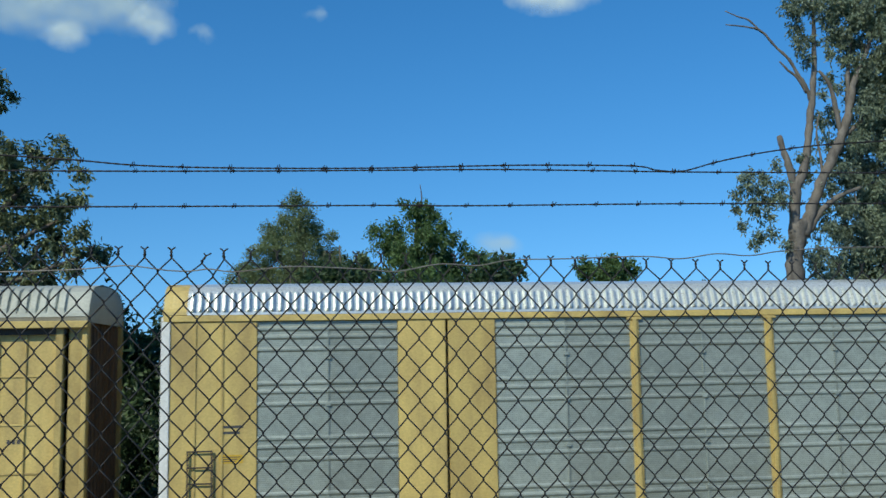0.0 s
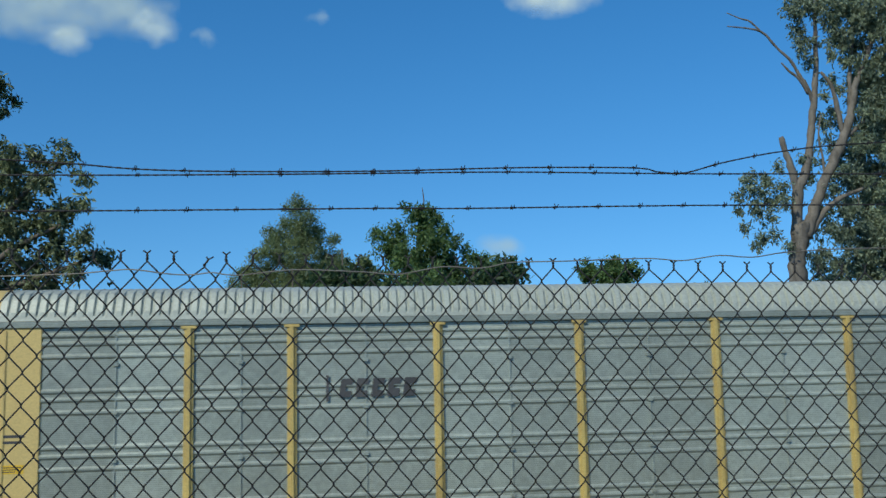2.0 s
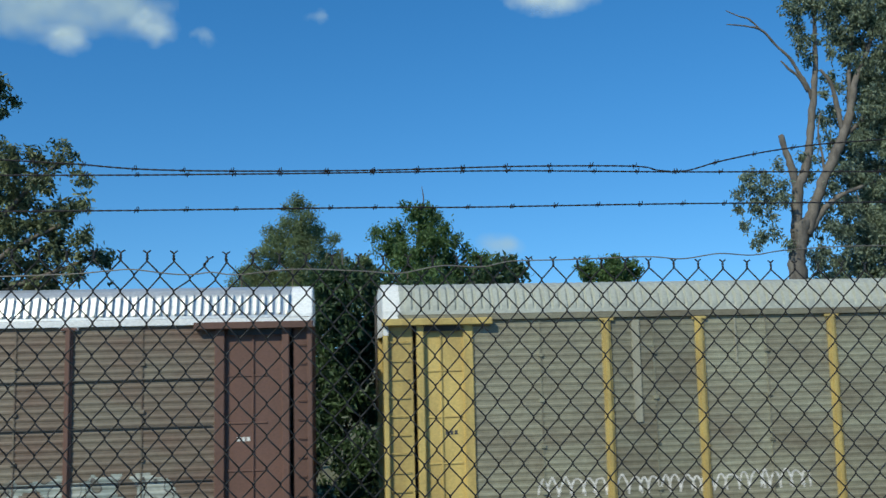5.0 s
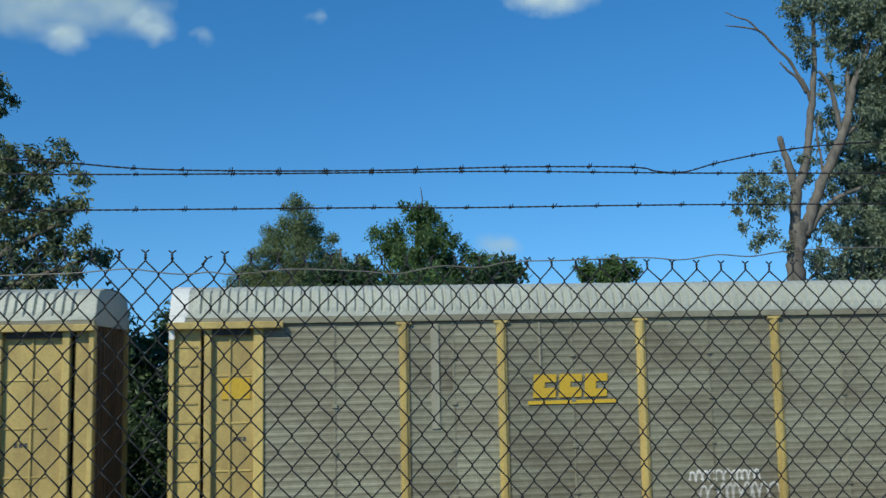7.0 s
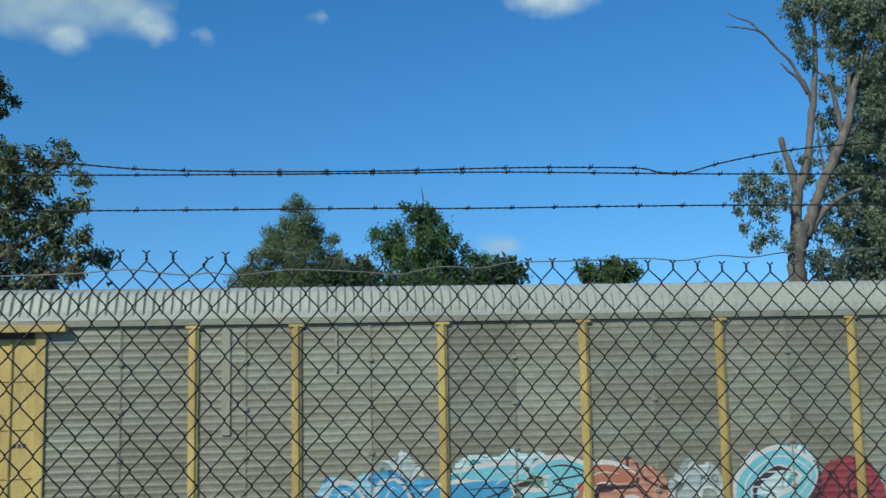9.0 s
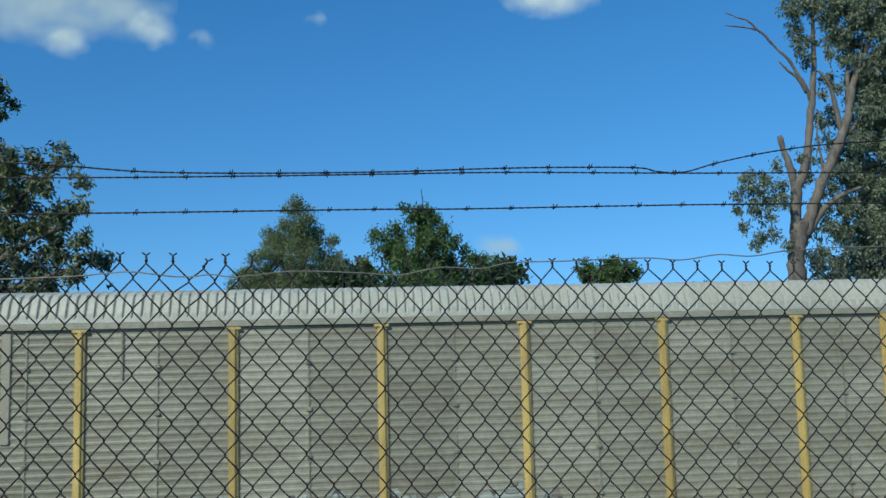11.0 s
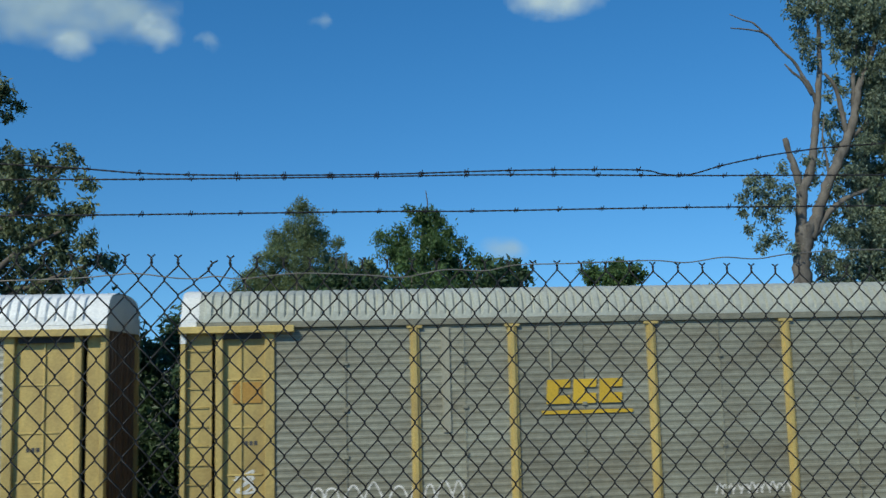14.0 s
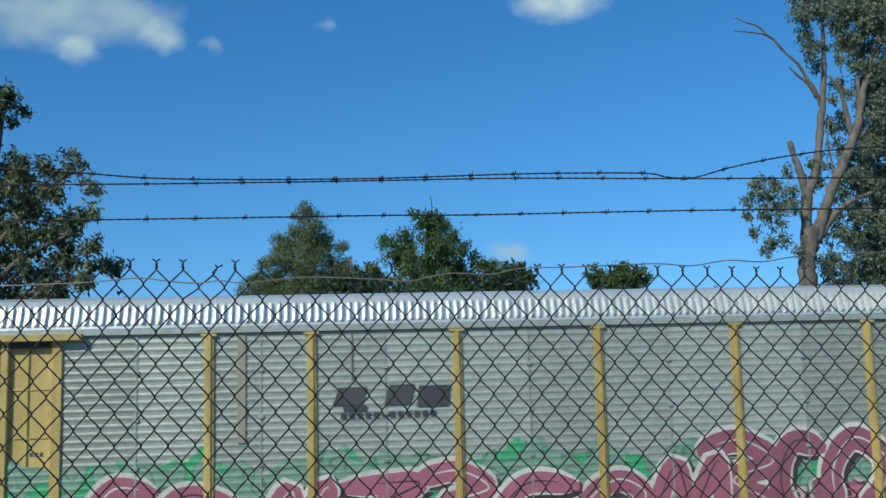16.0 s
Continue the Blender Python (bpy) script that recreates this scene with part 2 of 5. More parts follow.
MARK_RED = worn("red_spray", (0.50, 0.07, 0.04), (0.45, 0.12, 0.08), 0.5)
SPRAYS = {
    "pale": spray_paint("pale_spray", [(0.36, 0.40, 0.36), (0.19, 0.18, 0.155), (0.29, 0.33, 0.30), (0.41, 0.43, 0.38), (0.22, 0.21, 0.17)], (0.09, 0.085, 0.08), 1.5, 10),
    "blue": spray_paint("blue_spray", [(0.08, 0.34, 0.58), (0.12, 0.42, 0.66), (0.06, 0.28, 0.52), (0.30, 0.55, 0.66)], (0.04, 0.12, 0.25), 1.0),
    "cyan": spray_paint("cyan_spray", [(0.50, 0.68, 0.68), (0.20, 0.52, 0.60), (0.56, 0.70, 0.68), (0.12, 0.42, 0.52)], (0.06, 0.12, 0.14), 1.6, 9),
    "salmon": spray_paint("salmon_spray", [(0.50, 0.20, 0.13), (0.44, 0.17, 0.11), (0.54, 0.26, 0.18)], (0.06, 0.04, 0.04), 0.9),
    "red": spray_paint("dark_red_spray", [(0.26, 0.05, 0.06), (0.30, 0.06, 0.07)], (0.06, 0.03, 0.04), 1.2),
    "puff": spray_paint("puffy_spray", [(0.55, 0.60, 0.56), (0.40, 0.46, 0.44), (0.30, 0.36, 0.32)], (0.12, 0.15, 0.14), 1.8, 9),
    "teal": spray_paint("teal_spray", [(0.02, 0.20, 0.24), (0.03, 0.26, 0.30), (0.05, 0.16, 0.20)], (0.015, 0.03, 0.05), 1.3),
    "pink": spray_paint("pink_spray", [(0.40, 0.14, 0.20), (0.44, 0.17, 0.24), (0.36, 0.13, 0.18), (0.42, 0.15, 0.21), (0.52, 0.40, 0.40)], (0.10, 0.06, 0.08), 0.9),
    "green": spray_paint("green_spray", [(0.07, 0.38, 0.17), (0.06, 0.33, 0.17), (0.20, 0.33, 0.26)], (0.10, 0.20, 0.13), 1.6),
}


# ---- mesh helpers ----
def solid(name, verts, faces, mat, smooth=False):
    me = bpy.data.meshes.new(name)
    me.from_pydata(verts, [], faces)
    me.materials.append(mat)
    if smooth:
        me.polygons.foreach_set("use_smooth", [True] * len(me.polygons))
    me.update()
    return me


def hung(name, me, parent, at=(0, 0, 0), label=""):
    ob = new(name, me)
    ob.parent = parent
    ob.location = at
    return tagged(ob, label=label)


def part(name, bm, mat, parent, label="", at=(0, 0, 0)):
    me = bpy.data.meshes.new(name)
    bm.to_mesh(me)
    bm.free()
    me.materials.append(mat)
    return hung(name, me, parent, at, label)


def add_box(bm, x0, x1, y0, y1, z0, z1, bevel=0.0):
    g = bmesh.ops.create_cube(bm, size=1)["verts"]
    for v in g:
        v.co = Vector((x0 + (v.co.x + 0.5) * (x1 - x0), y0 + (v.co.y + 0.5) * (y1 - y0), z0 + (v.co.z + 0.5) * (z1 - z0)))
    if bevel:
        edges = list({e for v in g for e in v.link_edges})
        bmesh.ops.bevel(bm, geom=edges, offset=bevel, segments=1, affect="EDGES")


def boxes(*rows, bevel=0.0):
    bm = bmesh.new()
    for r in rows:
        add_box(bm, *r, bevel=bevel)
    return bm


def tube(points, radii, sides=6, caps=True):
    """Vertices and faces of a round rod through the points."""
    pts = [Vector(p) for p in points]
    if not hasattr(radii, "__len__"):
        radii = [radii] * len(pts)
    vs, fs = [], []
    for i, p in enumerate(pts):
        d = (pts[min(i + 1, len(pts) - 1)] - pts[max(i - 1, 0)]).normalized()
        a = d.cross(Vector((0.13, 0.99, 0.05))).normalized()
        b = d.cross(a)
        for k in range(sides):
            w = 2 * math.pi * k / sides
            vs.append(p + (a * math.cos(w) + b * math.sin(w)) * radii[i])
    for i in range(len(pts) - 1):
        for k in range(sides):
            k2 = (k + 1) % sides
            fs.append((i * sides + k, i * sides + k2, (i + 1) * sides + k2, (i + 1) * sides + k))
    if caps:
        fs.append(tuple(range(sides))[::-1])
        fs.append(tuple(range((len(pts) - 1) * sides, len(pts) * sides)))
    return vs, fs


def joined(pieces):
    vs, fs = [], []
    for v, f in pieces:
        o = len(vs)
        vs += v
        fs += [tuple(i + o for i in q) for q in f]
    return vs, fs


def smoothed(points, steps=6):
    """A Catmull-Rom line through the points."""
    p = [Vector(q) for q in points]
    p = [2 * p[0] - p[1]] + p + [2 * p[-1] - p[-2]]
    out = []
    for i in range(1, len(p) - 2):
        for s in range(steps):
            t = s / steps
            out.append(0.5 * (2 * p[i] + (p[i + 1] - p[i - 1]) * t + (2 * p[i - 1] - 5 * p[i] + 4 * p[i + 1] - p[i + 2]) * t * t
                              + (3 * p[i] - p[i - 1] - 3 * p[i + 1] + p[i + 2]) * t ** 3))
    return out + [p[-2]]


# ---- ground, bank and track ----
def build_ground():
    ys = [-3000, -600, -120, -40, -15, -8, -4, -2, 0, 1, 2, 3, 4, 5, 6, 7.5, 9, 10.5, 12, 13.5, 15, 17, 20, 24, 28, 34, 42, 60, 120, 400, 1200, 4000]
    xs = [-4000, -1200, -400, -150] + [-80 + 4 * i for i in range(41)] + [150, 400, 1200, 4000]
    vs, fs = [], []
    for y in ys:
        for x in xs:
            k = min(1, max(0, (y - 4.5) / 9.0))
            z = GROUND * (k * k * (3 - 2 * k))
            if abs(x) < 200 and -50 < y < 100 and not 14 < y < 27:
                z += 0.10 * noise.noise((x * 0.15, y * 0.21, 0.3)) + 0.03 * noise.noise((x * 0.9, y, 2))
            vs.append((x, y, z - (0.05 if abs(y - 2.5) < 3 else 0)))
    w = len(xs)
    for j in range(len(ys) - 1):
        for i in range(w - 1):
            fs.append((j * w + i, j * w + i + 1, (j + 1) * w + i + 1, (j + 1) * w + i))
    tagged(new("ground", solid("ground", vs, fs, SOIL, True)), "dry grassy ground falling away to the railway", "ground", kind="structure")


def build_track():
    mid = NEAR + WIDE / 2
    prof = [(-2.6, GROUND - 0.05), (-1.6, RAIL - 0.22), (1.6, RAIL - 0.22), (2.6, GROUND - 0.05)]
    vs, fs = [], []
    n = 200
    for i in range(n + 1):
        for y, z in prof:
            vs.append((-400 + 800 * i / n, mid + y + 0.08 * noise.noise((i * 1.7, y, 0)), z))
    for i in range(n):
        for k in range(3):
            fs.append((i * 4 + k, (i + 1) * 4 + k, (i + 1) * 4 + k + 1, i * 4 + k + 1))
    tagged(new("track_ballast", solid("track_ballast", vs, fs, BALLAST)), "raised bed of grey crushed stone under the track", "ballast", kind="structure")
    cubes = []
    box_faces = [(0, 1, 2, 3), (4, 7, 6, 5), (0, 4, 5, 1), (1, 5, 6, 2), (2, 6, 7, 3), (3, 7, 4, 0)]
    for i in range(1200):
        x = -390 + i * 0.65
        c = [(x + a, mid + b, RAIL - 0.30 + z) for z in (0, 0.14) for a, b in ((-.11, -1.3), (-.11, 1.3), (.11, 1.3), (.11, -1.3))]
        cubes.append((c, box_faces))
    tagged(new("railway_sleepers", solid("railway_sleepers", *joined(cubes), TIMBER)), "dark creosoted timber sleepers laid in ballast", "sleepers", kind="stuff")
    for y in (-0.7175, 0.7175):
        shape = [(-.07, -.165), (.07, -.165), (.07, -.15), (.012, -.13), (.012, -.045), (.036, -.035), (.036, 0), (-.036, 0), (-.036, -.035), (-.012, -.045), (-.012, -.13), (-.07, -.15)]
        vs = [(x, mid + y + a, RAIL + b) for x in (-395, 395) for a, b in shape]
        k = len(shape)
        fs = [(i, (i + 1) % k, k + (i + 1) % k, k + i) for i in range(k)] + [tuple(range(k))[::-1], tuple(range(k, 2 * k))]
        tagged(new("rail", solid("rail", vs, fs, STEEL)), "long steel rail spiked to timber sleepers", "rail", group="track rails", kind="structure")


build_ground()
build_track()

# ---- the fence: black chain link under three strands of barbed wire ----
FENCE_TURN = radians(2.3)
FENCE_Y = 2.50


def on_fence(s, z, off=0.0):
    return Vector((s * math.cos(FENCE_TURN) - off * math.sin(FENCE_TURN), FENCE_Y + s * math.sin(FENCE_TURN) + off * math.cos(FENCE_TURN), z))


def build_fence():
    rng = random.Random(4)
    fence = tagged(new("chain_link_fence"), "black chain-link fence with twisted prongs along its top", "fence")
    fence.location = on_fence(0, 0)
    base = fence.location.copy()
    HALF = 0.0407      # half of a diamond's height

    def column(i):
        """Where the i-th column of knots stands; the mesh is stretched unevenly."""
        knots = ((-5, -0.5406), (-1, -0.2789), (4, 0.0626), (11, 0.5240), (16, 0.8644))
        slopes = (0.0654, 0.0683, 0.0659, 0.0681, 0.0720)
        k = max([j for j in range(5) if i >= knots[j][0]], default=0)
        return knots[k][1] + slopes[k] * (i - knots[k][0])
    for i in range(-78, 116):
        # each picket is one zigzag wire, hooked into its neighbours on both sides
        s0 = column((i + 0.5) / 2)
        PITCH = 2 * (column((i + 1) / 2) - column(i / 2))
        flip = i % 2 == 0
        top = 1.8110 - 0.0225 * ((s0 - (PITCH / 4 if flip else -PITCH / 4)) + 0.21)
        pts = []
        for k in range(int(top / HALF) + 1):
            left = (k % 2 == 0) == flip
            s = s0 + (-0.25 if left else 0.25) * PITCH
            z = top - k * HALF
            # slack round the one bent prong
            slack = math.exp(-((s + 0.345) / 0.045) ** 2 - ((z - 1.79) / 0.05) ** 2)
            jit = 0.0016 * noise.noise((s * 40, z * 40, 1.5))
            s += jit + 0.014 * slack
            zz = z + 0.0018 * noise.noise((s * 37, z * 31, 5.5)) - 0.016 * slack
            d, over = (0.0032, 0.0012) if left else (-0.0032, -0.0012)
            pts.append(on_fence(s + over, zz + 0.0042, d) - base)
            pts.append(on_fence(s + over, zz - 0.0042, -d) - base)
        pieces = [tube(pts, 0.0021, 5)]
        # the two wires that meet at the top are twisted into a forked prong
        a = on_fence(s0 + (-0.25 if flip else 0.25) * PITCH, top, 0) - base
        bent = abs(s0 + 0.345 + (-0.25 if flip else 0.25) * PITCH) < 0.03
        tilt = 0.009 if bent else 0.0015 * noise.noise((i // 2 * 3.3 if not flip else (i - 1) // 2 * 3.3, 0, 9))
        if bent:
            a = a + Vector((0.012, 0, -0.014))
        sgn = 1 if flip else -1
        up = a + Vector((tilt, 0, 0.016))
        tw = [a + Vector((0, 0, -0.003)), a + Vector((sgn * 0.0018, sgn * 0.0018, 0.004)), a + Vector((tilt * .6 - sgn * 0.0018, 0, 0.010)), up,
              up + Vector((sgn * 0.0045 + tilt * .3, sgn * 0.001, 0.004)), up + Vector((sgn * (0.0090 + rng.uniform(0, .001)) + tilt * .5, sgn * 0.002, 0.0075))]
        pieces.append(tube(tw, 0.0021, 5))
        hung("picket_wire", solid("picket_wire", *joined(pieces), WIRE, True), fence)
    for s in (-2.9, 3.85):
        v, f = tube([on_fence(s, -0.3, 0.04) - base, on_fence(s, 1.9, 0.04) - base], 0.03, 12)
        post = hung("post", solid("post", v, f, WIRE, True), fence)
        v, f = tube([on_fence(s, 1.88, 0.04) - base, on_fence(s, 2.25, 0.0) - base], 0.014, 8)
        hung("wire_arm", solid("wire_arm", v, f, WIRE, True), post)


def strand(label, points, barb_at, mat, seed, turn=0.0008, thick=0.0016):
    """Two wires twisted together, with four-point barbs."""
    rng = random.Random(seed)
    line = smoothed([on_fence(s, z) for s, z in points], 40)
    pieces = []
    dist, acc = 0.0, [0.0]
    for a, b in zip(line, line[1:]):
        dist += (b - a).length
        acc.append(dist)
    for ph in (0, math.pi):
        pts = []
        step = 0.007
        k, d = 0, 0.0
        while d < dist - 1e-6:
            while acc[k + 1] < d:
                k += 1
            f = (d - acc[k]) / (acc[k + 1] - acc[k])
            p = line[k].lerp(line[k + 1], f)
            w = d / 0.045 * 2 * math.pi + ph
            pts.append(p + Vector((0, math.cos(w) * turn, math.sin(w) * turn)))
            d += step
        pieces.append(tube(pts, thick, 4))
    root = tagged(new("barbed_wire", solid("barbed_wire", *joined(pieces), mat, True)), label, "barbed wire", group="barbed wire strands")
    d = barb_at
    while d < dist:
        k = max(i for i in range(len(acc)) if acc[i] <= d)
        k = min(k, len(line) - 2)
        p = line[k].lerp(line[k + 1], (d - acc[k]) / max(1e-6, acc[k + 1] - acc[k]))
        bits = []
        for j in range(2):
            off = Vector(((j - 0.5) * 0.006, 0, 0))
            coil = [p + off + Vector((0.0022 * c / 4, math.cos(c * 1.05) * 0.003, math.sin(c * 1.05) * 0.003)) for c in range(9)]
            a = rng.uniform(0.5, 1.4) + j * 1.5
            tail = Vector((rng.uniform(-0.3, 0.3), math.cos(a), math.sin(a))).normalized()
            bits.append(tube([coil[0] - tail * 0.007] + coil + [coil[-1] + tail * 0.0075], 0.0012, 4))
        hung("barb", solid("barb", *joined(bits), mat), root)
        d += 0.1228 + rng.uniform(-0.004, 0.004)
    return root


build_fence()
strand("upper rusty barbed wire strand, kinked and slack", [(-2.9, 2.16), (-1.6, 2.118), (-0.836, 2.073), (-0.666, 2.064), (-0.489, 2.051), (-0.241, 2.048), (0.1175, 2.053), (0.483, 2.066), (0.767, 2.070), (0.865, 2.0675), (0.906, 2.0585), (0.985, 2.0575),
        (1.10, 2.088), (1.2825, 2.123), (1.524, 2.149), (2.2, 2.19), (3.85, 2.24)], 0.060, BARBED, 1)
strand("taut rusty barbed wire strand close below another", [(-2.9, 2.022), (-0.835, 2.033), (-0.241, 2.040), (0.1175, 2.047), (0.483, 2.054), (0.985, 2.0545), (1.48, 2.059), (3.85, 2.08)], 0.043, BARBED, 2)
strand("taut rusty barbed wire strand above the chain link", [(-2.9, 1.922), (-0.832, 1.9405), (-0.371, 1.9454), (0.116, 1.952), (0.361, 1.953), (0.854, 1.962), (1.335, 1.9675), (3.85, 1.99)], 0.058, BARBED, 3)


def build_tension_wire():
    pts = [(-2.9, 1.765), (-1.2, 1.772), (-0.707, 1.779), (-0.571, 1.788), (-0.509, 1.791), (-0.418, 1.779), (-0.362, 1.777), (-0.3125, 1.782), (-0.248, 1.775), (-0.104, 1.788), (0.0725, 1.7815), (0.17, 1.775),
           (0.284, 1.794), (0.391, 1.790), (0.477, 1.805), (0.627, 1.808), (0.854, 1.8145), (0.96, 1.808), (1.069, 1.822), (1.17, 1.817), (1.291, 1.832), (1.586, 1.8415), (2.4, 1.83), (3.85, 1.80)]
    v, f = tube(smoothed([on_fence(s, z, -0.006) for s, z in pts], 6), 0.0016, 6)
    tagged(new("tension_wire", solid("tension_wire", v, f, TENSION, True)), "wavy pale galvanised wire threaded along the fence top", "wire")


build_tension_wire()


# ---- trees ----
def leaves(rng, blobs, size, density, depth, droop=0.0, clump=0.27):
    """Small folded leaves in loose clumps with gaps between, in and about the given masses (x, y, z, radius)."""
    vs, fs = [], []

    def ball():
        return Vector((rng.gauss(0, 1), rng.gauss(0, 1), rng.gauss(0, 1)))
    for x, y, z, r in blobs:
        for _ in range(max(3, int(density * (r / clump) ** 2))):
            q = Vector((x, y, z)) + ball().normalized() * r * (rng.random() ** 0.4) * rng.uniform(0.7, 1.08)
            k = clump * rng.uniform(0.55, 1.15)
            lean = ball() * 0.5
            for _ in range(rng.randint(26, 44)):
                d = ball()
                p = q + Vector((d.x, d.y, d.z * (0.75 + 0.35 * droop))) * k * 0.42
                a = (ball() + lean - Vector((0, 0, droop))).normalized()
                b = a.cross(ball()).normalized()
                c = a.cross(b)
                n, w = size * rng.uniform(0.7, 1.3), size * rng.uniform(0.30, 0.46)
                o = len(vs)
                vs += [p, p + a * n * 0.5 + b * w * 0.5 + c * w * 0.15, p + a * n, p + a * n * 0.5 - b * w * 0.5 + c * w * 0.15]
                fs += [(o, o + 1, o + 2), (o, o + 2, o + 3)]
    return vs, fs


def limb_mesh(chains, rng, depth):
    """Tapered, slightly crooked limbs; each chain is (x, z, radius) rows."""
    pieces = []
    for ch in chains:
        y = 0.0
        pts = []
        for i, (x, z, r) in enumerate(ch):
            pts.append(Vector((x, depth + y, z)))
            y += rng.uniform(-0.05, 0.05)
        line = smoothed(pts, 5)
        n = len(ch) - 1
        rad = []
        for i in range(len(line)):
            u = i / 5
            k = min(int(u), n - 1)
            rad.append((ch[k][2] * (1 - (u - k)) + ch[k + 1][2] * (u - k)) * rng.uniform(0.88, 1.12))
        line = [q + Vector((rng.uniform(-1, 1), 0, rng.uniform(-1, 1))) * r * 0.16 for q, r in zip(line, rad)]
        pieces.append(tube(line, rad, 9))
    return joined(pieces)


def tree(name, label, chains, clumps, depth, size, density, leaf, bark, seed, droop=0.3, deep=1.0, clump=0.27):
    rng = random.Random(seed)
    x0 = chains[0][0][0]
    root = tagged(new(name), label, "tree")
    root.location = (x0, depth, GROUND)
    here = Vector(root.location)
    chains = [[(x, z, 0.9 * r) for x, z, r in c] for c in chains]
    v, f = limb_mesh([[(x0, GROUND - 0.3, chains[0][0][2] * 1.35)] + list(chains[0])] + [list(c) for c in chains[1:]], rng, depth)
    hung("trunk", solid("trunk", [p - here for p in v], f, bark, True), root)
    blobs = [(x, depth + rng.uniform(-1, 1) * deep * max(0.5, r), z, r) for x, z, r in clumps]
    v, f = leaves(rng, blobs, size, density, depth, droop, clump)
    hung("crown", solid("crown", [p - here for p in v], f, leaf), root)
    return root


RIGHT_LIMBS = [
    [(14.08, 1.2, 0.29), (14.26, 3.7, 0.283), (14.36, 4.59, 0.31), (14.49, 5.12, 0.34), (14.55, 5.56, 0.30)],
    [(14.37, 5.2, 0.2), (14.44, 6.46, 0.2), (14.73, 7.06, 0.158), (14.93, 7.82, 0.133), (15.08, 8.73, 0.125), (15.22, 9.66, 0.117), (15.36, 10.59, 0.092), (15.4, 11.71, 0.075), (15.44, 12.65, 0.058), (15.55, 13.6, 0.042)],
    [(14.66, 5.1, 0.216), (14.99, 6.01, 0.2), (15.29, 6.73, 0.183), (15.66, 7.46, 0.183), (16.0, 8.1, 0.167), (16.28, 8.74, 0.158), (16.49, 9.49, 0.133), (16.62, 10.05, 0.108), (17.01, 10.8, 0.083), (17.35, 11.56, 0.067), (17.48, 12.51, 0.058), (17.4, 13.46, 0.042)],
    [(14.49, 6.4, 0.15), (14.31, 7.24, 0.133), (14.16, 7.81, 0.108), (14.06, 8.31, 0.092)],
    [(14.80, 5.25, 0.142), (15.32, 5.92, 0.108), (15.92, 6.37, 0.083), (16.5, 6.59, 0.067), (17.13, 6.82, 0.042)]]
RIGHT_TWIGS = [
    [(16.39, 9.02, 0.092), (16.45, 10.04, 0.075), (16.58, 10.98, 0.067), (16.72, 11.92, 0.042)],
    [(16.1, 8.4, 0.092), (15.96, 9.39, 0.083), (15.82, 10.03, 0.067), (15.5, 10.44, 0.042)],
    [(16.15, 8.3, 0.108), (16.65, 8.64, 0.075), (17.2, 9.03, 0.05)],
    [(16.43, 6.59, 0.025), (16.53, 6.01, 0.025), (16.6, 5.38, 0.017)],
    [(15.39, 6.95, 0.05), (15.35, 7.64, 0.042), (15.24, 8.28, 0.033), (15.37, 9.01, 0.017)],
    [(15.17, 9.43, 0.075), (14.99, 9.93, 0.067), (14.72, 10.35, 0.058), (14.48, 10.79, 0.05), (14.07, 11.22, 0.042), (13.63, 11.67, 0.042), (13.16, 11.79, 0.033), (12.41, 11.84, 0.017)],
    [(13.63, 11.67, 0.033), (13.27, 12.06, 0.033), (12.9, 12.18, 0.025), (12.5, 12.36, 0.017)],
    [(15.05, 9.69, 0.058), (14.74, 10.17, 0.05), (14.42, 10.46, 0.042), (14.21, 10.73, 0.025)]]
RIGHT_HIGH = [(14.52, 12.35, .27), (14.78, 11.88, .27), (14.59, 11.36, .2), (15.1, 12.46, .4), (15.09, 11.42, .27), (14.75, 10.86, .18), (15.13, 10.77, .2), (15.78, 12.47, .47), (15.92, 11.72, .43), (16.45, 12.49, .47), (16.28, 11.44, .33),
              (17.02, 12.31, .47), (16.87, 11.55, .33), (15.77, 10.97, .2), (16.02, 10.41, .23), (16.17, 9.85, .2), (16.88, 10.42, .33), (17.3, 10.8, .37), (17.68, 11.94, .57), (15.56, 8.83, .15), (15.68, 8.37, .17), (15.93, 9.2, .15), (15.49, 9.66, .1),
              (15.3, 13.4, .6), (16.4, 13.6, .8), (17.6, 13.4, .9), (19.2, 11.9, 1.4)]
RIGHT_BEHIND = [(16.3 + 0.62 * i + 0.25 * math.sin(5 * j), 3.6 + 0.78 * j + 0.2 * math.cos(3 * i), 0.34 + 0.10 * i) for i in range(5) for j in range(13) if i > 0 or j in (1, 2, 3, 4, 9, 10, 11, 12)]
RIGHT_DENSE = [(17.73, 10.06, .55), (17.56, 9.13, .5), (17.31, 9.68, .33), (17.76, 8.02, .6), (16.91, 8.29, .3), (17.33, 7.46, .4), (16.59, 7.83, .23), (18.6, 9.2, .9), (18.7, 7.6, 1.0)]
RIGHT_SPRAY = [(12.83, 7.05, .23), (13.04, 6.64, .27), (12.72, 6.46, .2), (13.42, 6.82, .27), (13.58, 6.37, .33), (13.1, 6.1, .3), (12.73, 5.93, .17), (13.84, 6.64, .2), (13.94, 6.1, .23), (13.6, 5.75, .2), (12.88, 5.48, .17), (13.27, 5.16, .2),
               (13.69, 5.21, .2), (13.12, 4.86, .13), (13.94, 4.77, .13), (13.89, 7.36, .17)]
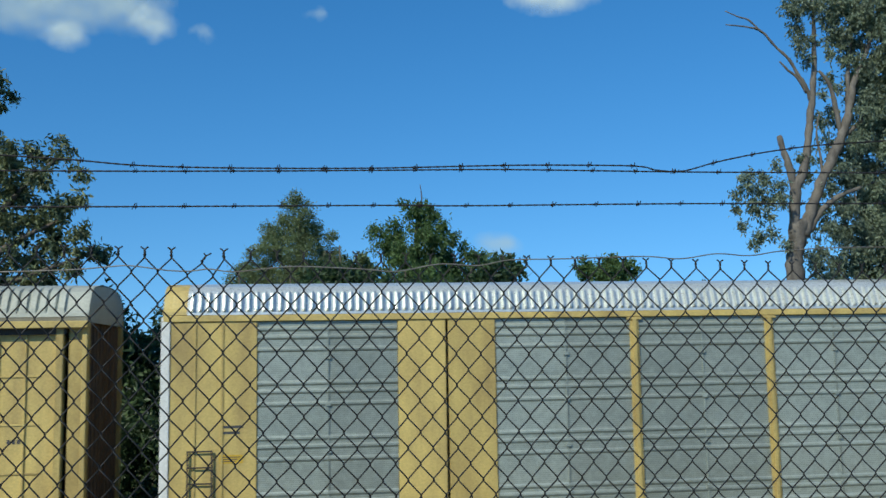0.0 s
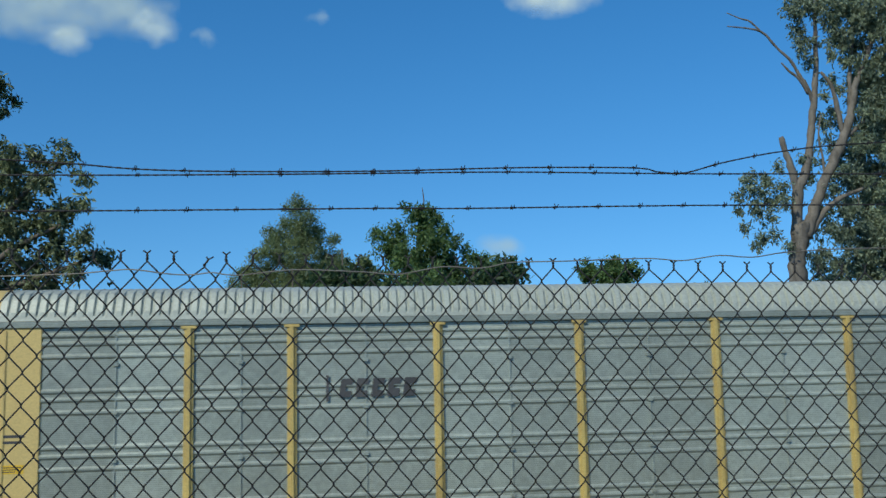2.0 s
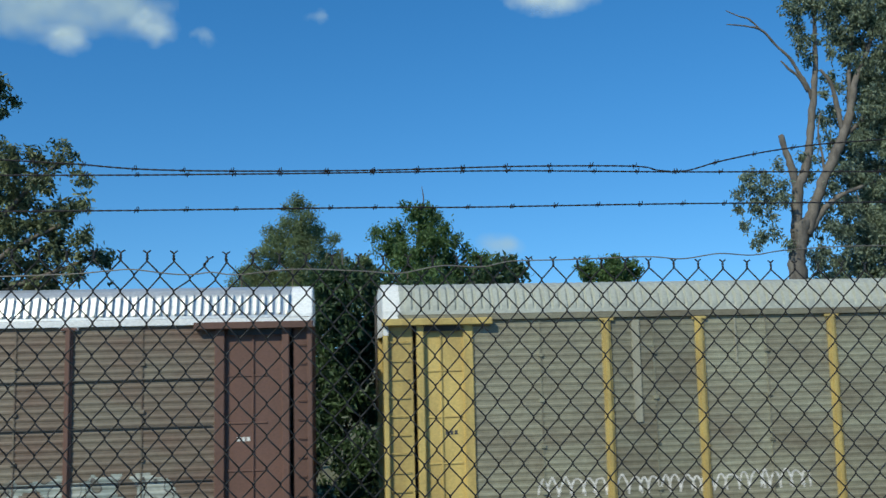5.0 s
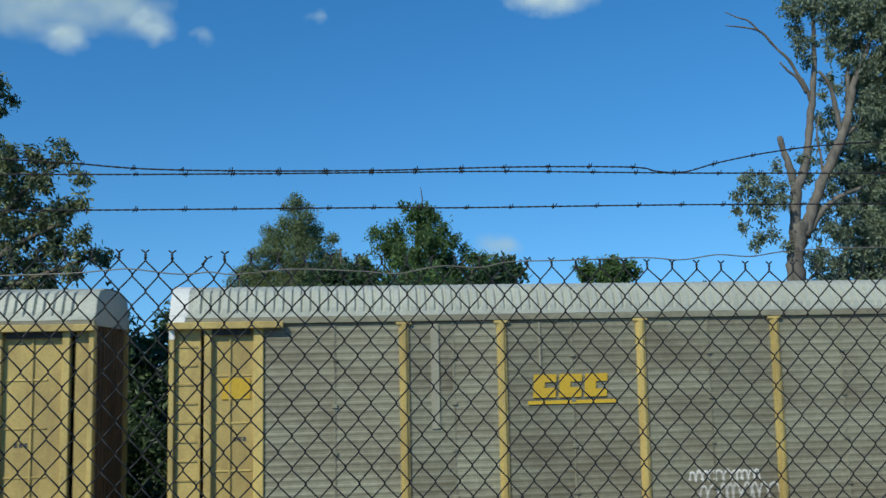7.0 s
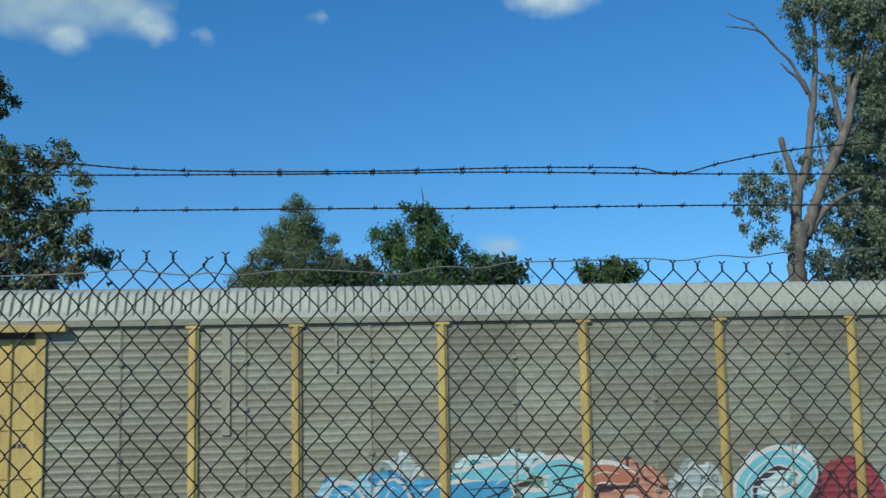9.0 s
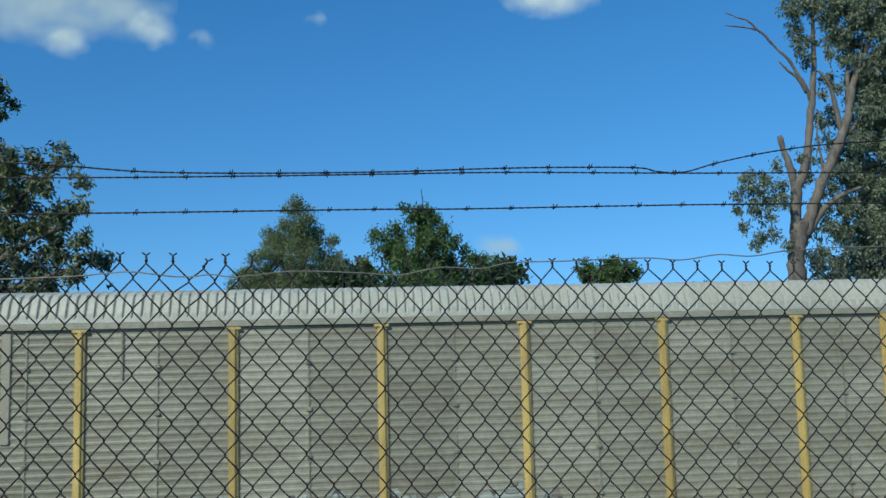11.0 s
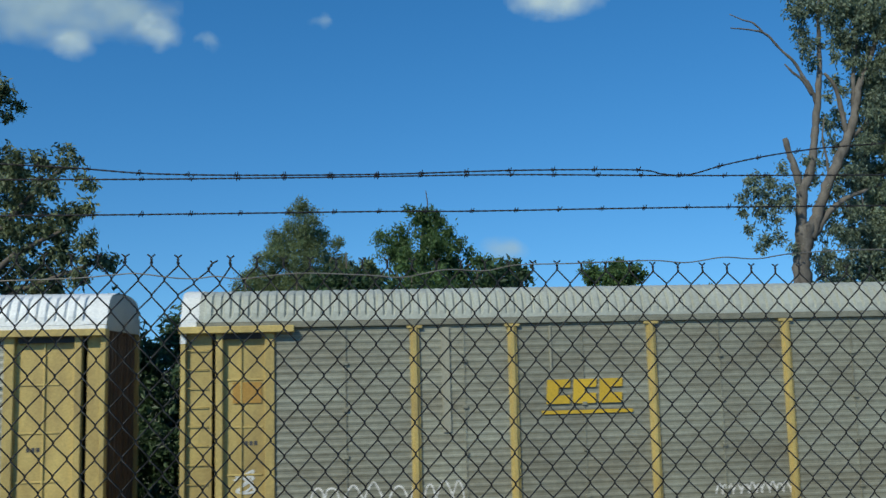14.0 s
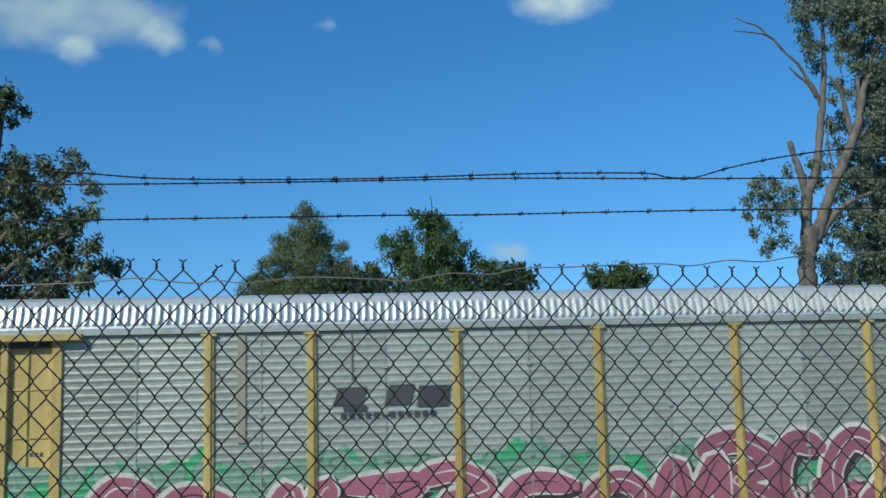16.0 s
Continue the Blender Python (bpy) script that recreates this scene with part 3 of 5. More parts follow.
RIGHT_LOW = [(15.4, 6.55, .17), (15.78, 7.09, .2), (16.17, 7.28, .23), (16.72, 6.91, .3), (17.26, 6.55, .4), (15.89, 5.92, .27), (16.45, 5.83, .33), (17.0, 5.65, .4), (15.47, 5.29, .23), (15.92, 5.11, .33), (16.57, 4.93, .4), (17.23, 4.92, .43),
             (15.04, 4.58, .2), (15.4, 4.31, .3), (15.95, 4.22, .33), (16.6, 4.12, .4), (17.06, 4.03, .4), (14.69, 7.64, .1), (18.4, 5.6, .9), (18.3, 4.2, .9), (15.6, 3.6, .5), (16.9, 3.4, .7)]
tree("gum_tree", "tall gum tree with bare grey limbs and hanging leaves", RIGHT_LIMBS + RIGHT_TWIGS, [(x, z, 1.12 * r) for x, z, r in RIGHT_HIGH + RIGHT_SPRAY + RIGHT_LOW] + RIGHT_DENSE + RIGHT_BEHIND, 28, 0.145, 3.6, LEAF_RIGHT, BARK, 11, droop=1.2, clump=0.21)

BEHIND = [(17.0 + 0.72 * i + 0.3 * math.sin(4 * j + i), 3.0 + 0.74 * j + 0.25 * math.cos(3 * i + j), 0.42 + 0.05 * i) for i in range(5) for j in range(13) if i > 2 or (i > 0 and j < 10) or j < 8]
tree("gum_tree", "leafy deep green gum tree behind a barer one", [[(18.9, 1.0, .22), (18.8, 5.0, .17), (18.9, 9.0, .10), (19.3, 12.6, .04)], [(18.8, 4.4, .10), (17.6, 7.0, .05)], [(18.85, 6.5, .09), (20.0, 9.5, .04)]],
     BEHIND, 31.5, 0.15, 2.6, LEAF_DEEP, BARK_DARK, 17, droop=1.2, clump=0.24)

LEFT_CLUMPS = [(-8.49, 6.93, .58), (-7.92, 7.16, .46), (-7.19, 7.16, .36), (-8.32, 6.17, .66), (-7.61, 6.32, .49), (-6.74, 6.47, .29), (-8.44, 5.26, .74), (-7.73, 5.41, .65), (-7.01, 5.55, .49), (-6.58, 5.86, .29), (-8.27, 4.35, .73),
               (-7.42, 4.5, .57), (-6.7, 4.79, .45), (-6.26, 4.49, .35), (-5.97, 4.41, .22), (-6.97, 4.04, .4), (-7.82, 3.75, .65), (-9.34, 6.77, 1.0), (-9.58, 5.26, 1.16), (-9.25, 4.07, .99), (-10.6, 6.32, 1.35),
               (-8.76, 8.85, .34), (-8.55, 8.78, .2), (-8.85, 9.16, .24), (-8.75, 8.39, .17), (-9.27, 8.93, .59), (-9.87, 8.0, 1.02)]
tree("broadleaf_tree", "dark green broad-leaved tree with dense glossy foliage", [
    [(-9.42, .85, .26), (-9.46, 4.07, .21), (-9.37, 5.56, .17), (-9.21, 7.08, .11), (-9.0, 8.9, .05)],
    [(-9.45, 3.6, .13), (-8.5, 4.6, .09), (-7.2, 5.3, .05)], [(-9.4, 4.6, .12), (-8.4, 5.9, .08), (-7.3, 7.0, .04)], [(-9.45, 3.2, .12), (-8.0, 3.8, .08), (-6.4, 4.4, .04)]],
    LEFT_CLUMPS, 26, 0.18, 2.9, LEAF_LEFT, BARK_DARK, 12, droop=0.7, clump=0.24)

tree("poplar_tree", "soft grey-green tree with a pointed crown", [[(-1.6, 1.0, .3), (-1.5, 5.0, .2), (-1.55, 8.6, .06)], [(-1.5, 4.0, .12), (-2.8, 7.2, .05)], [(-1.5, 4.0, .12), (-0.3, 6.6, .05)]],
     [(-1.73, 9.0, .40), (-1.91, 8.70, .45), (-1.38, 8.30, .58), (-2.05, 8.0, .50), (-0.86, 7.35, .65), (-1.39, 7.2, 1.0), (-2.92, 7.55, .42), (-2.57, 7.2, .65), (-0.06, 7.2, .35), (-3.62, 6.40, .34), (-2.97, 6.55, .75), (-0.33, 6.4, .75), (0.33, 6.25, .45), (-4.01, 5.75, .45),
      (-1.79, 6.07, 1.3), (-3.49, 5.5, .8), (0.19, 5.45, .7), (-1.26, 5.26, 1.6), (-2.96, 5.0, 1.1), (0.6, 4.9, .6), (-4.2, 4.9, .8), (-1.84, 3.6, 1.9), (0.0, 3.4, 1.3), (-3.4, 3.4, 1.4), (-1.8, 2.0, 1.9)], 45, 0.13, 13.0, LEAF_A, BARK_DARK, 13, clump=0.36, droop=0.0)
tree("vine_covered_tree", "bright green tree draped with climbing vines", [[(3.4, 1.0, .28), (3.4, 5.0, .2), (3.45, 7.6, .06)], [(3.4, 4.0, .12), (5.5, 5.6, .05)], [(3.4, 4.4, .12), (2.3, 6.4, .05)], [(3.5, 7.0, .05), (3.62, 7.9, .03), (3.56, 8.5, .015)]],
     [(2.83, 7.62, .16), (3.26, 7.45, .33), (3.79, 7.60, .30), (4.18, 7.33, .30), (3.6, 7.0, .72), (2.45, 6.62, .50), (1.81, 6.5, .34), (1.60, 6.62, .18), (2.21, 5.95, .65), (4.52, 6.75, .30), (4.04, 6.2, .88), (4.85, 6.3, .30), (5.24, 5.95, .30), (2.88, 5.3, .99),
      (4.49, 5.3, .9), (5.65, 5.6, .34), (5.99, 5.38, .40), (6.57, 5.28, .30), (7.04, 5.40, .22), (6.33, 4.9, .5), (7.14, 4.85, .32), (5.17, 4.85, .68), (3.39, 3.9, 1.7), (5.9, 3.7, 1.3), (3.4, 1.9, 1.9), (6.0, 2.0, 1.5)], 38, 0.17, 5.5, LEAF_B, BARK_DARK, 14, droop=1.3, clump=0.27)
tree("small_tree", "small green tree beyond the tracks", [[(1.6, 1.0, .15), (1.6, 6.2, .05)]], [(1.65, 6.65, .42), (1.35, 6.2, .6), (1.94, 6.04, .48), (1.6, 5.2, .8), (1.6, 4.0, .9)], 50, 0.24, 3.5, LEAF_A, BARK_DARK, 15)
tree("distant_tree", "small round green tree far beyond the tracks", [[(17.8, 1.0, .2), (17.8, 6.6, .06)]], [(16.43, 6.98, .82), (18.14, 7.34, .67), (19.07, 6.96, .68), (17.17, 6.61, .82), (18.28, 6.23, 1.31), (17.5, 5.0, 1.5), (16.6, 4.2, 1.5), (18.6, 3.6, 1.6), (17.2, 2.2, 1.8)], 60, 0.26, 4.0, LEAF_B, BARK_DARK, 16)


def build_shrubs():
    rng = random.Random(21)
    for i in range(28):
        x = -24 + i * 1.75 + rng.uniform(-0.4, 0.4)
        y = (31 if i % 2 else 29) + rng.uniform(-1.0, 1.0)
        top = (5.0 if -4 < x < 7 else 4.2 if x < 0 else 3.3) + rng.uniform(-0.5, 0.7)
        cl = [(x + rng.uniform(-1, 1), GROUND + 0.7 + (top - GROUND - 1.4) * rng.random(), rng.uniform(0.7, 1.2)) for _ in range(12)]
        cl += [(x + 0.45 * (k - 2), GROUND + 0.9 + (top - GROUND - 2.5) * (0.45 + 0.5 * ((k * 3) % 5) / 4), 0.85) for k in range(5)]
        tagged(tree("shrub", "dense dark green shrub beside the railway", [[(x, GROUND + 0.8, .06), (x + 0.2, 0.2, .04), (x + 0.1, top - 0.6, .02)]], cl, y, 0.26, 3.4, LEAF_BUSH, BARK_DARK, 40 + i, clump=0.4), category="shrub", group="shrubs beyond the track")


def build_undergrowth():
    rng = random.Random(31)
    for i in range(16):
        x = -13 + i * 2.0 + rng.uniform(-0.4, 0.4)
        cl = [(x + rng.uniform(-1.1, 1.1), GROUND + 0.5 + 2.9 * rng.random(), rng.uniform(0.6, 0.9)) for _ in range(9)]
        tagged(tree("bush", "low dark green bush close behind the track", [[(x, GROUND + 0.5, .04), (x + 0.1, -1.4, .02)]], cl, 26.4 + rng.uniform(-0.4, 0.4), 0.2, 3.2, LEAF_BUSH, BARK_DARK, 90 + i, clump=0.36), category="bush", group="bushes behind the track")


build_shrubs()
build_undergrowth()


# ---- clouds, far off ----
def cloud(label, lobes, vapour=None):
    root = tagged(new("cloud"), label, "cloud", group="fair-weather clouds", kind="structure")
    root.location = (lobes[0][0], 1500, lobes[0][1])
    bm0 = bmesh.new()
    bmesh.ops.create_grid(bm0, x_segments=6, y_segments=6, size=1.0)
    for v in bm0.verts:
        v.co = Vector((v.co.x, 0.25 * (v.co.x ** 2 + v.co.y ** 2), v.co.y))
    me = bpy.data.meshes.new("lobe")
    bm0.to_mesh(me)
    bm0.free()
    me.materials.append(vapour or CLOUD)
    for i, (x, z, rx, rz) in enumerate(lobes):
        ob = hung("lobe", me, root, (x - lobes[0][0], i * 3.0, z - lobes[0][1]))
        ob.scale = (rx, 30, rz)


cloud("broad white cloud with ragged lower edge", [(-480, 578, 190, 66), (-364, 572, 120, 60), (-320, 560, 70, 48), (-590, 592, 150, 80), (-430, 585, 150, 70), (-470, 545, 80, 38)])
cloud("bright lower lump of a cloud", [(-410, 510, 38, 26), (-425, 520, 46, 26)], PUFF)
cloud("bright end lump of a cloud", [(-276, 532, 36, 32), (-292, 545, 40, 34)], PUFF)
cloud("small faint wisp of cloud", [(-204, 525, 30, 18), (-198, 520, 22, 24)], WISP)
cloud("tiny faint wisp of cloud", [(-26, 556, 28, 16), (-18, 560, 18, 20)], WISP)
cloud("white cloud with flat base", [(360, 600, 82, 38), (335, 596, 50, 34), (398, 608, 66, 34)], PUFF)
cloud("small low cloud above the trees", [(262, 182, 40, 24), (280, 176, 34, 22)], CLOUD)


# ---- the train: covered car carriers ----
RIB = 0.285


def rib_depth(z, style="dense"):
    """How far a side sheet stands out at height z: close level ribs, or tall sheets with three ribs each."""
    if style == "dense":
        u = (z / RIB) % 1.0
        w = max(min(1.0, max(0.0, (0.16 - abs(u - c)) / 0.12)) for c in (0.22, 0.72))
        return -0.010 * w
    u = z % 1.05
    return -0.030 * max(min(1.0, max(0.0, (0.055 - abs(u - c)) / 0.04)) for c in (0.30, 0.54, 0.70))


def rib_heights(z0, z1, style="dense"):
    hs = {z0, z1}
    step, rows = (RIB, [(c + o) * RIB for c in (0.22, 0.72) for o in (-0.16, -0.04, 0.04, 0.16)]) if style == "dense" else (
        1.05, [c + o for c in (0.30, 0.54, 0.70) for o in (-0.055, -0.015, 0.015, 0.055)])
    k = math.floor(z0 / step)
    while k * step < z1:
        hs |= {k * step + r for r in rows if z0 < k * step + r < z1}
        k += 1
    return sorted(hs)


PANELS = {}


def panel_mesh(w, mat, style="dense", z0=0.98, z1=EAVE - 0.16):
    key = (round(w, 3), mat.name, style)
    if key not in PANELS:
        hs = rib_heights(z0, z1, style)
        vs, fs = [], []
        n = len(hs)
        for x in (0, w):
            vs += [(x, 0.035 + rib_depth(z, style), z) for z in hs]
        vs += [(0, 0.08, z0), (0, 0.08, z1), (w, 0.08, z0), (w, 0.08, z1)]
        for i in range(n - 1):
            fs.append((i, n + i, n + i + 1, i + 1))
        b = 2 * n
        fs += [(n - 1, 2 * n - 1, b + 3, b + 1), (0, b, b + 2, n), (b, b + 1, b + 3, b + 2)]
        fs += [tuple(range(n)) + (b + 1, b), tuple(range(n, 2 * n))[::-1] + (b + 2, b + 3)]
        PANELS[key] = solid("panel", vs, fs, mat)
    return PANELS[key]


ROOFS = {}


def roof_profile(wave=False):
    """The roof's section: distance in from the near side, height over the eave, depth of ribs."""
    if wave:
        half = [(-0.03, -0.02, 0), (-0.02, 0.03, 0), (0.0, 0.055, 1), (0.13, 0.40, 1), (0.16, 0.445, 0), (0.28, 0.54, 0), (0.5, 0.60, 0), (0.9, 0.645, 0), (WIDE / 2, 0.66, 0)]
    else:
        half = [(-0.03, -0.02, 0), (-0.02, 0.04, 0), (0.03, 0.10, 1), (0.14, 0.34, 1), (0.22, 0.46, .8), (0.40, 0.56, .25), (0.85, 0.63, .2), (WIDE / 2, 0.66, .2)]
    return half + [(WIDE - y, z, k) for y, z, k in half[-2::-1]]


def gable_mesh(mat, x0, x1, low=-0.12):
    prof = [(0.0, low)] + [(min(max(y, 0.0), WIDE), z - 0.012) for y, z, k in roof_profile()[1:-1]] + [(WIDE, low)]
    n = len(prof)
    vs = [(x, y, EAVE + z) for x in (x0, x1) for y, z in prof]
    fs = [tuple(range(n)), tuple(range(n, 2 * n))[::-1]] + [(i, n + i, n + (i + 1) % n, (i + 1) % n) for i in range(n)]
    return solid("gable", vs, fs, mat)


def roof_mesh(mat, x0, x1, ribbed=0.046, wave=False):
    key = (mat.name, round(x0, 2), round(x1, 2), ribbed, wave)
    if key not in ROOFS:
        prof = roof_profile(wave)
        pitch = 0.152 if wave else 0.175
        n = max(1, round((x1 - x0) / pitch))
        vs, fs = [], []
        cols = []
        for i in range(n):
            a = x0 + (x1 - x0) * i / n
            p = (x1 - x0) / n
            cols += [(a, 0), (a + 0.42 * p, 0), (a + 0.62 * p, 1), (a + 0.78 * p, 1), (a + 0.82 * p, 0)] if wave else [(a, 0), (a + 0.16 * p, 0), (a + 0.30 * p, 1), (a + 0.84 * p, 1), (a + 0.98 * p, 0)]
        cols.append((x1, 0))
        m = len(prof)
        for x, r in cols:
            for j, (y, z, k) in enumerate(prof):
                sgn = -1 if j < m / 2 else 1
                vs.append((x, y + sgn * (0.9 if wave else 0.6) * ribbed * r * k, EAVE + z + (0.35 if wave else 0.8) * ribbed * r * k))
        for i in range(len(cols) - 1):
            for j in range(m - 1):
                fs.append((i * m + j, (i + 1) * m + j, (i + 1) * m + j + 1, i * m + j + 1))
        ROOFS[key] = solid("roof", vs, fs, mat)
    return ROOFS[key]


def wheel_mesh(r, y0, y1):
    prof = [(0.05, y0), (r - 0.09, y0 + 0.02), (r - 0.07, y0), (r, y0), (r + 0.02, y1), (r - 0.06, y1), (r - 0.09, y1 - 0.03), (0.05, y1)]
    vs, fs = [], []
    n = 24
    for i in range(n):
        a = 2 * math.pi * i / n
        vs += [(p * math.cos(a), y, p * math.sin(a)) for p, y in prof]
    k = len(prof)
    for i in range(n):
        for j in range(k):
            fs.append((i * k + j, ((i + 1) % n) * k + j, ((i + 1) % n) * k + (j + 1) % k, i * k + (j + 1) % k))
    return solid("wheel", vs, fs, STEEL, False)


WHEEL = wheel_mesh(0.42, -0.07, 0.07)


def bogie(car, x):
    mid = WIDE / 2
    frame_ob = part("bogie", boxes((-0.25, 0.25, mid - 1.0, mid + 1.0, 0.5, 0.82, ), bevel=0.03), STEEL, car, "dark cast steel wheel truck", (x, 0, 0))
    for y in (mid - 1.06, mid + 0.94):
        part("side_frame", boxes((-1.15, 1.15, y, y + 0.12, 0.42, 0.62), (-0.45, 0.45, y, y + 0.12, 0.22, 0.42), (-1.15, -0.85, y, y + 0.12, 0.3, 0.5), (0.85, 1.15, y, y + 0.12, 0.3, 0.5), bevel=0.02), STEEL, frame_ob)
    for dx in (-0.86, 0.86):
        v, f = tube([(dx, mid - 0.95, 0.42), (dx, mid + 0.95, 0.42)], 0.07, 10)
        hung("axle", solid("axle", v, f, STEEL), frame_ob)
        for dy in (-0.7375, 0.7375):
            hung("wheel", WHEEL, frame_ob, (dx, mid + dy, 0.42))


def marks(car, name, rows, mat, label, lift=0.004):
    """Bars in place of lettering, each a thin plate: (x0, x1, z0, z1, lean, open), open ones notched like a letter."""
    for row in rows:
        x0, x1, z0, z1, lean = row[:5]
        w, h = x1 - x0, z1 - z0
        if len(row) > 5:
            out = [(0, 0), (1, 0), (1, row[5]), (0.5, row[5]), (0.5, 0.66), (1, 0.66), (1, 1), (0, 1)]
        else:
            out = [(0, 0), (1, 0), (1, 1), (0, 1)]
        n = len(out)
        vs = [(x0 + w * a + lean * b, y, z0 + h * b) for y in (-lift, 0.004) for a, b in out]
        fs = [tuple(range(n)), tuple(range(n, 2 * n))[::-1]] + [(k, n + k, n + (k + 1) % n, (k + 1) % n) for k in range(n)]
        hung(name, solid(name, vs, fs, mat), car, (0, 0, 0), label)


def graffiti(car, spray, x0, x1, z1, seed, label, rough=0.30, z0=1.0, holes=0.0, lift=0.004):
    """A coat of spray paint that follows the ribs of the side sheets, with a ragged upper edge."""
    rng = random.Random(seed)
    ph = rng.uniform(0, 50)
    hs = [z for z in rib_heights(z0, z1 + rough)]
    fine = []
    for a, b in zip(hs, hs[1:]):
        k = max(1, int((b - a) / 0.03))
        fine += [a + (b - a) * i / k for i in range(k)]
    fine.append(hs[-1])
    step = 0.035
    n = int((x1 - x0) / step)
    index, vs, fs = {}, [], []

    def vert(i, j):
        if (i, j) not in index:
            index[i, j] = len(vs)
            vs.append((x0 + i * step, 0.035 + rib_depth(fine[j]) - lift, fine[j]))
        return index[i, j]
    for i in range(n):
        x = x0 + i * step
        ends = min(1.0, (x - x0) / 0.4, (x1 - x) / 0.4)
        edge = z1 + rough * (noise.noise((x * 0.8 + ph, 0, 0)) + 0.7 * noise.noise((x * 2.6 + ph, 3, 0))) - (1 - ends) * 0.5
        for j in range(len(fine) - 1):
            if fine[j] > edge or (holes and noise.noise((x * 2.1 + ph, 7, fine[j] * 2.4)) < holes - 0.5):
                continue
            fs.append((vert(i, j), vert(i + 1, j), vert(i + 1, j + 1), vert(i, j + 1)))
    hung("graffiti", solid("graffiti", vs, fs, SPRAYS[spray]), car, (0, 0, 0), label)


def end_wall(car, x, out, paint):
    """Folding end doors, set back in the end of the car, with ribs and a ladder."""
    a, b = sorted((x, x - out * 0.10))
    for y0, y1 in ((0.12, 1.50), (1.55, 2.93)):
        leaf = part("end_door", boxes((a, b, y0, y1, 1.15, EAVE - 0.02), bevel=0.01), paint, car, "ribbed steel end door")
        x0, x1 = sorted((x, x + out * 0.05))
        if ("rib", paint.name) not in PANELS:
            bm = boxes((0, 0.05, 0, 0.06, 1.2, EAVE - 0.14), bevel=0.008)
            PANELS["rib", paint.name] = bpy.data.meshes.new("door_rib")
            bm.to_mesh(PANELS["rib", paint.name])
            bm.free()
            PANELS["rib", paint.name].materials.append(paint)
        for i in range(0, 5, 1 if out > 0 or paint is CREAM else 4):
            hung("door_rib", PANELS["rib", paint.name], leaf, (x0, y0 + 0.08 + (y1 - y0 - 0.2) * i / 4, 0))


